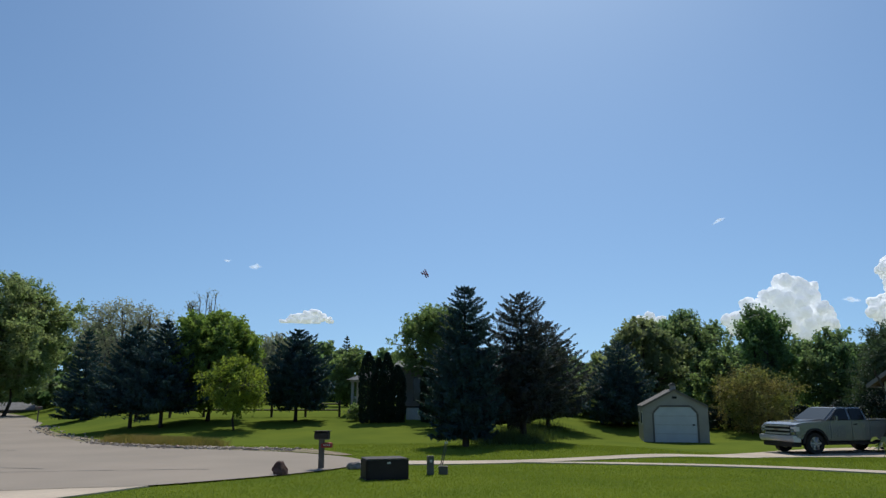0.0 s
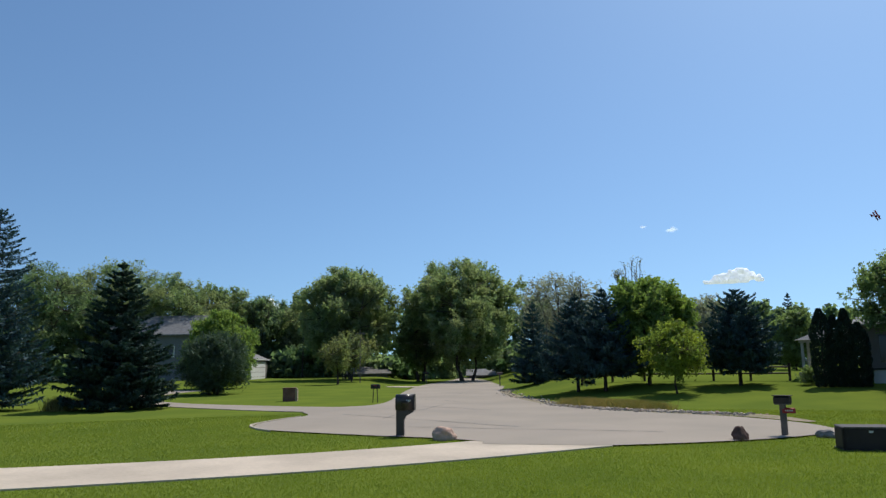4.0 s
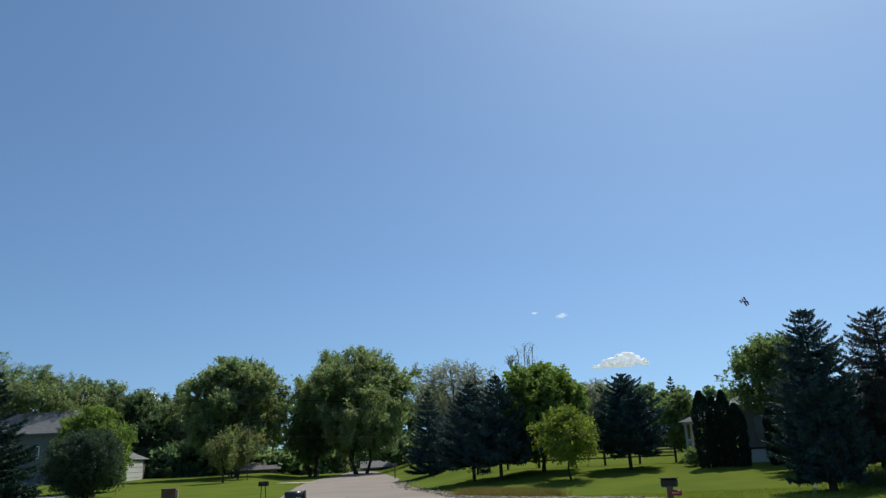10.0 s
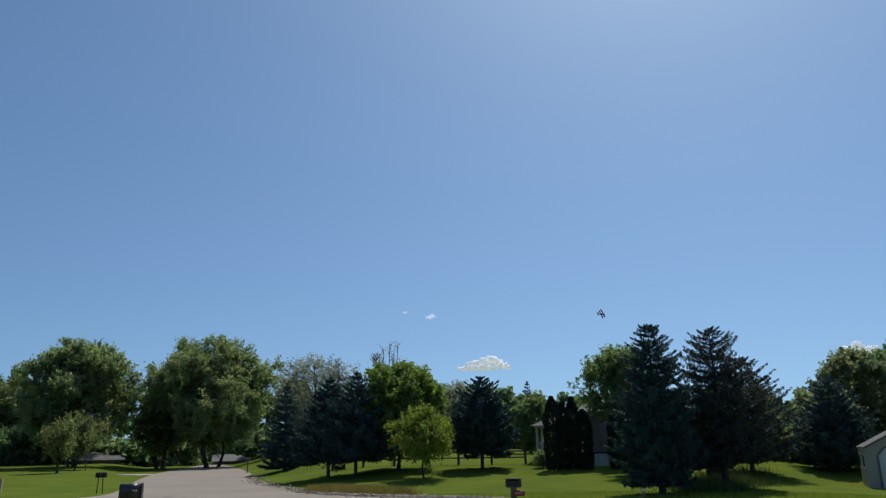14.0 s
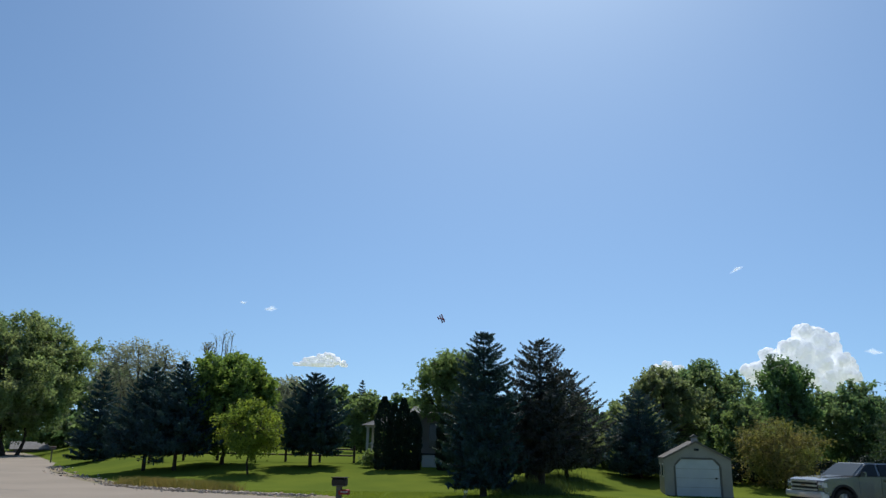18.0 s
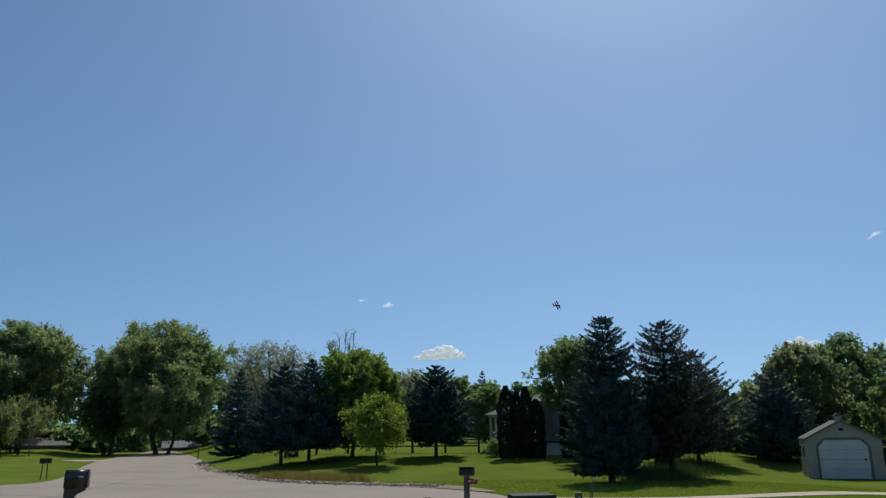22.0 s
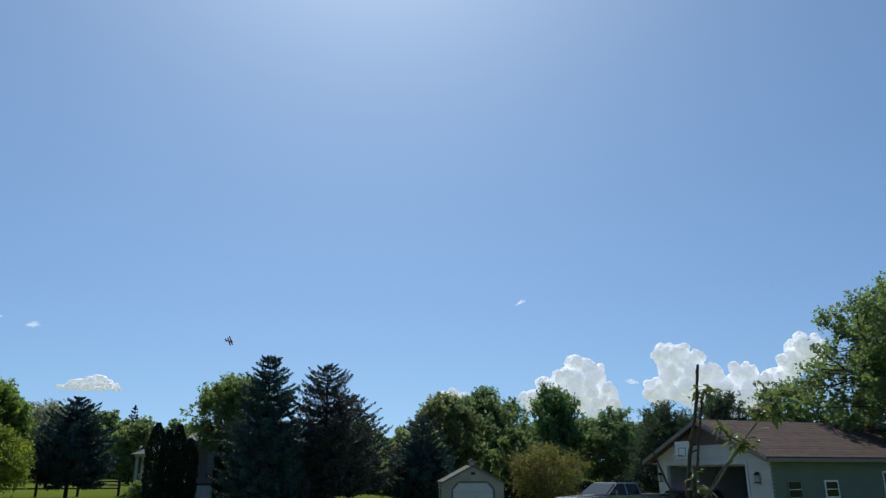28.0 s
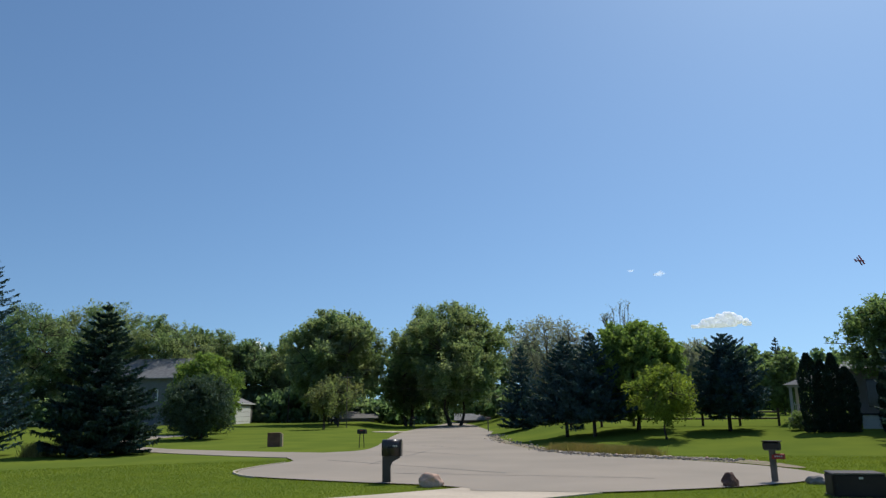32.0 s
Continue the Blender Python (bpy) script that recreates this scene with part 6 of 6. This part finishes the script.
# ---- sapling close by ----
def sapling():
    base = Vector((1.81, 3.17, 0))
    t = thing("sapling", base.x, base.y, 0, -29.7, "young pruned sapling with bare stems and tufts of new leaves", "sapling")
    rng = np.random.default_rng(140)

    def stem(name, pts, r0, r1, mat):
        p = spline([(a, b) for a, b in pts], False, 8)
        line = np.stack([p[:, 0], 0.02 * np.sin(p[:, 1] * 7) + 0.05 * (p[:, 0]), p[:, 1]], 1)
        line[:, 0] += rng.normal(0, 0.0011, len(line))
        rad = 0.64 * np.linspace(r0, r1, len(line)) * (1 + rng.normal(0, 0.1, len(line)))
        v, f = tube(line, rad, 9)
        raw(name, v, f, mat, t, True)
        return line

    stem("trunk", [(0.0, -0.05), (-0.02, 0.7), (-0.015, 1.3), (-0.005, 1.66)], 0.026, 0.019, SAPLING_BARK)
    stem("stem", [(-0.005, 1.64), (0.03, 1.9), (0.078, 2.11), (0.1, 2.284)], 0.0135, 0.0095, SAPLING_BARK)
    stem("stem", [(0.0, 1.6), (0.02, 1.7), (0.062, 1.9), (0.095, 2.09), (0.113, 2.17)], 0.011, 0.006, SAPLING_BARK)
    stem("branch", [(0.0, 1.62), (0.03, 1.7), (0.123, 1.817), (0.203, 1.92), (0.29, 2.03), (0.35, 2.08)], 0.0115, 0.006, PALE_WOOD)
    stem("branch", [(0.0, 1.62), (0.09, 1.77), (0.15, 1.86), (0.19, 1.9)], 0.0095, 0.008, SAPLING_BARK)
    stem("branch", [(0.0, 1.66), (-0.064, 1.818), (-0.1, 1.92), (-0.112, 1.95)], 0.0075, 0.0045, SAPLING_BARK)
    stem("branch", [(0.24, 1.97), (0.19, 2.0), (0.165, 2.03), (0.15, 2.07)], 0.005, 0.0035, SAPLING_BARK)
    stem("branch", [(0.01, 1.68), (0.03, 1.75), (0.055, 1.79)], 0.006, 0.004, SAPLING_BARK)
    stem("branch", [(0.0, 1.64), (-0.06, 1.68), (-0.1, 1.70)], 0.006, 0.004, SAPLING_BARK)
    for cx, cz, s, n in ((0.12, 2.165, 0.05, 20), (0.24, 1.965, 0.055, 24), (0.345, 2.085, 0.065, 30), (0.06, 1.795, 0.045, 16), (0.16, 2.035, 0.035, 8), (0.385, 2.14, 0.06, 22), (0.05, 1.86, 0.03, 8), (-0.1, 1.7, 0.04, 9), (0.20, 2.0, 0.03, 7)):
        for i in range(int(n * 1.5)):
            o = Vector(rng.normal(0, s * 0.45, 3))
            ln = rng.uniform(0.03, 0.056)
            w = ln * rng.uniform(0.34, 0.48)
            bm = bmesh.new()
            rows = []
            for u, k in ((0, 0.06), (0.2, 0.75), (0.45, 1.0), (0.7, 0.7), (1, 0.04)):
                curl = -0.35 * ln * u * u
                rows.append([bm.verts.new((sx * w * k * 0.5, u * ln, curl + abs(sx) * 0.12 * w)) for sx in (-1, 0, 1)])
            for a, b in zip(rows, rows[1:]):
                bm.faces.new((a[0], a[1], b[1], b[0])), bm.faces.new((a[1], a[2], b[2], b[1]))
            lf = smooth(part("leaf", bm, SAPLING_LEAF, t))
            lf.matrix_basis = Matrix.Translation((cx + o.x, o.y * 0.8 + 0.05 * cx, cz + o.z * 0.7)) @ Euler((rng.uniform(-0.9, 0.5), rng.normal(0, 0.4), rng.uniform(0, 6.28))).to_matrix().to_4x4()


sapling()


# ---- twig of a tree that stands behind the filmer ----
def overhanging_tree():
    x, y = 0.9, -2.4
    t = thing("overhanging_tree", x, y, gz(x, y), 0, "slender tree whose low leafy twig hangs overhead", "tree")
    rng = np.random.default_rng(150)
    tip = Vector((-0.008 - x, 0.984 - y, 2.333))
    limb = spline([(0, 0, -0.1), (0.03, -0.05, 1.5), (-0.05, 0.1, 3.2), (-0.2, 0.6, 4.6)], False, 8)
    v, f = tube(limb, np.linspace(0.06, 0.03, len(limb)), 9)
    raw("trunk", v, f, SAPLING_BARK, t, True)
    arm = spline([(-0.05, 0.1, 3.2), (-0.35, 1.4, 3.5), (-0.7, 2.8, 3.2), (tip.x + 0.06, tip.y + 0.02, tip.z + 0.25), (tip.x + 0.015, tip.y, tip.z + 0.03)], False, 8)
    v, f = tube(arm, np.linspace(0.025, 0.0022, len(arm)), 7)
    raw("branch", v, f, SAPLING_BARK, t, True)
    for (dx, dy, dz), turn, down, ln in (((0.0, 0, 0.02), 105, -38, 0.062), ((-0.005, 0.01, 0.025), -60, -30, 0.03), ((0.005, 0, 0.03), 170, -20, 0.034), ((0.07, 0, 0.055), 95, -10, 0.04),
                                         ((0.06, 0.01, 0.07), 70, 15, 0.045), ((0.02, 0.02, 0.05), -100, 10, 0.05), ((0.04, -0.02, 0.12), 120, -15, 0.05), ((0.03, 0.02, 0.16), -70, -10, 0.05)):
        bm = bmesh.new()
        rows = []
        for u, k in ((0, 0.08), (0.18, 0.7), (0.45, 1.0), (0.75, 0.8), (1, 0.3)):
            rows.append([bm.verts.new((sx * ln * 0.24 * k, u * ln, -0.15 * ln * u * u + abs(sx) * 0.05 * ln)) for sx in (-1, 0, 1)])
        for a, b in zip(rows, rows[1:]):
            bm.faces.new((a[0], a[1], b[1], b[0])), bm.faces.new((a[1], a[2], b[2], b[1]))
        lf = smooth(part("leaf", bm, SAPLING_LEAF, t))
        lf.matrix_basis = Matrix.Translation(tip + Vector((dx, dy, dz))) @ Matrix.Rotation(radians(-turn), 4, "Z") @ Matrix.Rotation(radians(down), 4, "X") @ Matrix.Rotation(0.9, 4, "Y")


overhanging_tree()


# ---- model biplane in the air ----
def biplane():
    t = thing("model_biplane", -2.07, 87.7, 16.65, 0, "red radio-controlled model biplane banking in flight", "model plane")
    t.matrix_basis = pose(-2.07, 87.7, 16.65) @ pose(0, 0, 0, 0, 58, 0) @ pose(0, 0, 0, 12, -38, 62)

    def wing(name, z, span, chord, x):
        n = 6
        pts = [(-span / 2 + chord * 0.5 * (1 - math.cos(math.pi * i / (2 * n))), 0.5 * chord * math.sin(math.pi * i / (2 * n))) for i in range(n + 1)]
        pts = pts + [(-a, b) for a, b in pts[::-1]]
        pts = pts + [(a, -b) for a, b in pts[::-1]]
        bm = bmesh.new()
        vs = [bm.verts.new((x + b, a, z)) for a, b in pts]
        bmesh.ops.remove_doubles(bm, verts=vs, dist=1e-4)
        f = bm.faces.new(bm.verts)
        e = bmesh.ops.extrude_face_region(bm, geom=[f])
        bmesh.ops.translate(bm, vec=(0, 0, 0.025), verts=[v for v in e["geom"] if isinstance(v, bmesh.types.BMVert)])
        bmesh.ops.recalc_face_normals(bm, faces=bm.faces)
        return part(name, bm, PLANE_RED, t)

    up = wing("upper_wing", 0.17, 1.25, 0.2, 0.12)
    lowr = wing("lower_wing", -0.08, 1.15, 0.19, 0.04)
    for s in (-0.38, 0.38):
        part("aileron_mark", boxed(0.05, 0.17, s - 0.05, s + 0.05, 0.196, 0.199), PLANE_DARK, up)
        part("aileron_mark", boxed(-0.02, 0.1, s - 0.05, s + 0.05, -0.084, -0.081), PLANE_DARK, lowr)
    v, f = tube([[0.42, 0, 0], [0.3, 0, 0], [0.05, 0, 0.01], [-0.3, 0, 0.02], [-0.58, 0, 0.03]], [0.075, 0.085, 0.08, 0.05, 0.02], 12)
    raw("fuselage", v, f, PLANE_RED, t, True)
    part("cowl", rod(bmesh.new(), (0.4, 0, 0), (0.5, 0, 0), 0.095, 0.085, 16), PLANE_DARK, t)
    prop = part("propeller", box(boxed(0.52, 0.53, -0.16, 0.16, -0.015, 0.015, 0.004), 0.5, 0.56, -0.02, 0.02, -0.02, 0.02), BLACK_TRIM, t)
    part("tailplane", prism([(-0.62, 0.03), (-0.45, 0.03), (-0.45, 0.04), (-0.62, 0.04)], 0.46, start=-0.23), PLANE_RED, t)
    part("fin", prism([(-0.66, 0.02), (-0.46, 0.03), (-0.54, 0.2), (-0.66, 0.2)], 0.012, start=-0.006), PLANE_RED, t)
    for s in (-0.45, 0.45):
        for x in (0.03, 0.13):
            part("wing_strut", rod(bmesh.new(), (x - 0.05, s, -0.06), (x + 0.04, s, 0.175), 0.006, sides=5), METAL_BLACK, t)
    for s in (-0.13, 0.13):
        part("gear_leg", rod(bmesh.new(), (0.22, s * 0.3, -0.07), (0.26, s, -0.22), 0.01, sides=5), STICKER, t)
        part("wheel", rod(bmesh.new(), (0.26, s - 0.015, -0.22), (0.26, s + 0.015, -0.22), 0.05, sides=14), RUBBER, t)


biplane()


# ---- clouds, far off ----
def cloud_stuff(veil):
    m = material("cloud_vapour" if not veil else "thin_cloud_vapour", (0.95, 0.95, 0.95), 1.0, vary=0.02, scale=0.01, fine=0.03, gloss=0.0)
    n, l = m.node_tree.nodes, m.node_tree.links
    p = n["Principled BSDF"]
    # faint emission stands in for sunlight scattered inside the vapour
    p.inputs["Emission Color"].default_value = (0.84, 0.9, 1.0, 1)
    p.inputs["Emission Strength"].default_value = 0.27 if not veil else 0.7
    if not veil:
        glow, mix = n.new("ShaderNodeBsdfTranslucent"), n.new("ShaderNodeMixShader")
        glow.inputs[0].default_value, mix.inputs[0].default_value = (1.0, 1.0, 1.0, 1), 0.2
        l.new(p.outputs[0], mix.inputs[1])
        l.new(glow.outputs[0], mix.inputs[2])
        l.new(mix.outputs[0], n["Material Output"].inputs[0])
    if veil:
        tr, mix = n.new("ShaderNodeBsdfTransparent"), n.new("ShaderNodeMixShader")
        mix.inputs[0].default_value = 1 - veil
        l.new(p.outputs[0], mix.inputs[1])
        l.new(tr.outputs[0], mix.inputs[2])
        l.new(mix.outputs[0], n["Material Output"].inputs[0])
    return m


VAPOUR, THIN = cloud_stuff(0), cloud_stuff(0.09)


def cloud(name, lobes, mat, label, seed, far=1500.0, puffs=16, flat=1.0, floor_at=None, rough=1.0):
    """Heaped vapour: lobes of (azimuth, elevation, radius) in degrees, each heaped with smaller puffs."""
    rng = np.random.default_rng(seed)
    ico = bmesh.new()
    bmesh.ops.create_icosphere(ico, subdivisions=2, radius=1.0)
    sv = np.array([v.co[:] for v in ico.verts])
    sf = np.array([[v.index for v in f.verts] for f in ico.faces])
    ico.free()
    vs, fs, k = [], [], 0
    for az, el, r in lobes:
        a, e = radians(az), radians(el)
        c = np.array([-math.sin(a) * math.cos(e), math.cos(a) * math.cos(e), math.sin(e)]) * far
        R = radians(r) * far
        for i in range(puffs + 1):
            w = rng.normal(size=3)
            w /= np.linalg.norm(w)
            q = R * 0.92 if i == 0 else R * (0.22 + 0.42 * rng.uniform(0, 1))
            o = c if i == 0 else c + w * R * np.array([1, 1, flat]) * rng.uniform(0.8, 1.0)
            ph = rng.uniform(0, 6.28, 3)
            bump = 1 + 0.09 * np.sin(sv[:, 0] * 5 + ph[0]) * np.sin(sv[:, 1] * 6 + ph[1]) + 0.06 * np.sin(sv[:, 2] * 9 + ph[2]) * np.sin(sv[:, 0] * 11)
            vs.append(o + sv * bump[:, None] * q * np.array([1, 1, flat]))
            fs.append(sf + k)
            k += len(sv)
    vs = np.concatenate(vs)
    if floor_at is not None:
        level = far * math.tan(radians(floor_at))
        vs[:, 2] = np.where(vs[:, 2] < level, level + (vs[:, 2] - level) * 0.12, vs[:, 2])
    ob = raw(name, vs, np.concatenate(fs), mat, None, True)
    mean = radians(sum(l[2] for l in lobes) / len(lobes)) * far
    mesh = ob.modifiers.new("merge", "REMESH")
    mesh.mode, mesh.voxel_size, mesh.use_smooth_shade = "VOXEL", mean * 0.045, True
    soft = ob.modifiers.new("soften", "SMOOTH")
    soft.factor, soft.iterations = 0.5, 9
    for size, push in ((0.6, 0.34 * rough), (0.26, 0.08 * rough)):
        tex = bpy.data.textures.new("vapour", "CLOUDS")
        tex.noise_scale, tex.noise_depth = mean * size, 2
        dsp = ob.modifiers.new("billow", "DISPLACE")
        dsp.texture, dsp.texture_coords, dsp.strength, dsp.mid_level = tex, "GLOBAL", mean * push, 0.5
    return tagged(ob, label, "cloud", "clouds low over the trees")


cloud("cumulus_cloud", [(-22.1, 5.6, 0.80), (-23.1, 6.3, 0.75), (-24.3, 7.0, 0.85), (-25.7, 7.9, 0.85), (-26.6, 7.3, 0.80), (-25.9, 6.3, 1.20), (-27.3, 6.1, 0.80),
                        (-27.9, 5.3, 0.60), (-24.8, 5.9, 1.20), (-23.5, 5.3, 1.00), (-26.5, 5.1, 1.00)], VAPOUR, "heaped white cumulus cloud over the woods", 1)
cloud("cumulus_cloud", [(-32.0, 8.4, 0.85), (-32.9, 8.5, 0.90), (-33.9, 8.0, 0.70), (-32.9, 7.4, 0.9), (-33.6, 7.3, 0.8), (-31.2, 5.9, 0.80), (-32.3, 6.7, 1.00), (-33.2, 6.4, 1.10), (-34.4, 6.6, 1.00),
                        (-35.3, 6.9, 0.80), (-35.9, 6.0, 0.90), (-37.2, 6.9, 0.80), (-37.8, 6.1, 0.80), (-38.9, 6.0, 0.90), (-39.8, 6.5, 0.80), (-40.7, 7.4, 0.90),
                        (-41.7, 8.4, 1.10), (-34.5, 5.4, 1.0), (-37.0, 5.2, 1.0)], VAPOUR, "tall billowing white cumulus bank above the garage", 2)
cloud("small_cloud", [(12.4, 5.85, 0.24), (11.8, 5.97, 0.38), (11.2, 6.17, 0.48), (10.5, 6.3, 0.56), (9.9, 6.4, 0.56), (9.45, 6.2, 0.48), (8.9, 5.95, 0.3), (11.4, 5.9, 0.42), (10.7, 5.9, 0.52), (9.9, 5.95, 0.48)], VAPOUR, "small flat-based white cloud above the spruces", 3, puffs=4, flat=0.8, floor_at=5.72, rough=0.35)
cloud("small_cloud", [(46.4, 4.5, 0.40), (45.9, 4.75, 0.45), (45.3, 4.5, 0.40)], VAPOUR, "small white cloud low behind the oaks", 4, puffs=16)
cloud("small_cloud", [(-15.9, 5.9, 0.45), (-15.2, 5.9, 0.35), (-16.6, 5.7, 0.4)], VAPOUR, "small white cloud peeping over the oak", 5, puffs=16)
def wisp(az, el, wide, high, slant, label, seed, far=1500.0):
    """A scrap of thin vapour: four ragged shells, one within another, so that it thickens towards its middle."""
    rng = np.random.default_rng(seed)
    ico = bmesh.new()
    bmesh.ops.create_icosphere(ico, subdivisions=4, radius=1.0)
    sv = np.array([v.co[:] for v in ico.verts])
    sf = np.array([[v.index for v in f.verts] for f in ico.faces])
    ico.free()
    ph = rng.uniform(0, 6.28, 4)
    ragged = 1 + 0.4 * np.sin(4 * sv[:, 0] + ph[0]) * np.sin(3 * sv[:, 2] + ph[1]) + 0.16 * np.sin(11 * sv[:, 0] + ph[2]) * np.cos(7 * sv[:, 2] + ph[3])
    a, e, deg = radians(az), radians(el), radians(1.0) * far
    c = np.array([-math.sin(a) * math.cos(e), math.cos(a) * math.cos(e), math.sin(e)]) * far
    vs, fs = [], []
    for k, r in enumerate((1.0, 0.78, 0.55, 0.34)):
        p = sv * ragged[:, None] * r * np.array([wide, high, high]) * deg
        p[:, 2] += slant * p[:, 0]
        vs.append(p + c)
        fs.append(sf + k * len(sv))
    ob = raw("cloud_wisp", np.concatenate(vs), np.concatenate(fs), THIN, None, True)
    tagged(ob, label, "cloud", kind="stuff")


wisp(14.7, 9.95, 0.42, 0.17, 0.05, "faint wisp of cloud in clear sky", 6)
wisp(16.75, 10.3, 0.26, 0.09, 0.0, "tiny faint wisp of cloud", 7)
wisp(-21.3, 13.0, 0.4, 0.14, 0.5, "small slanting wisp of cloud", 8)
wisp(-29.5, 6.7, 0.5, 0.15, -0.1, "thin scrap of cloud between two cumulus heaps", 9)
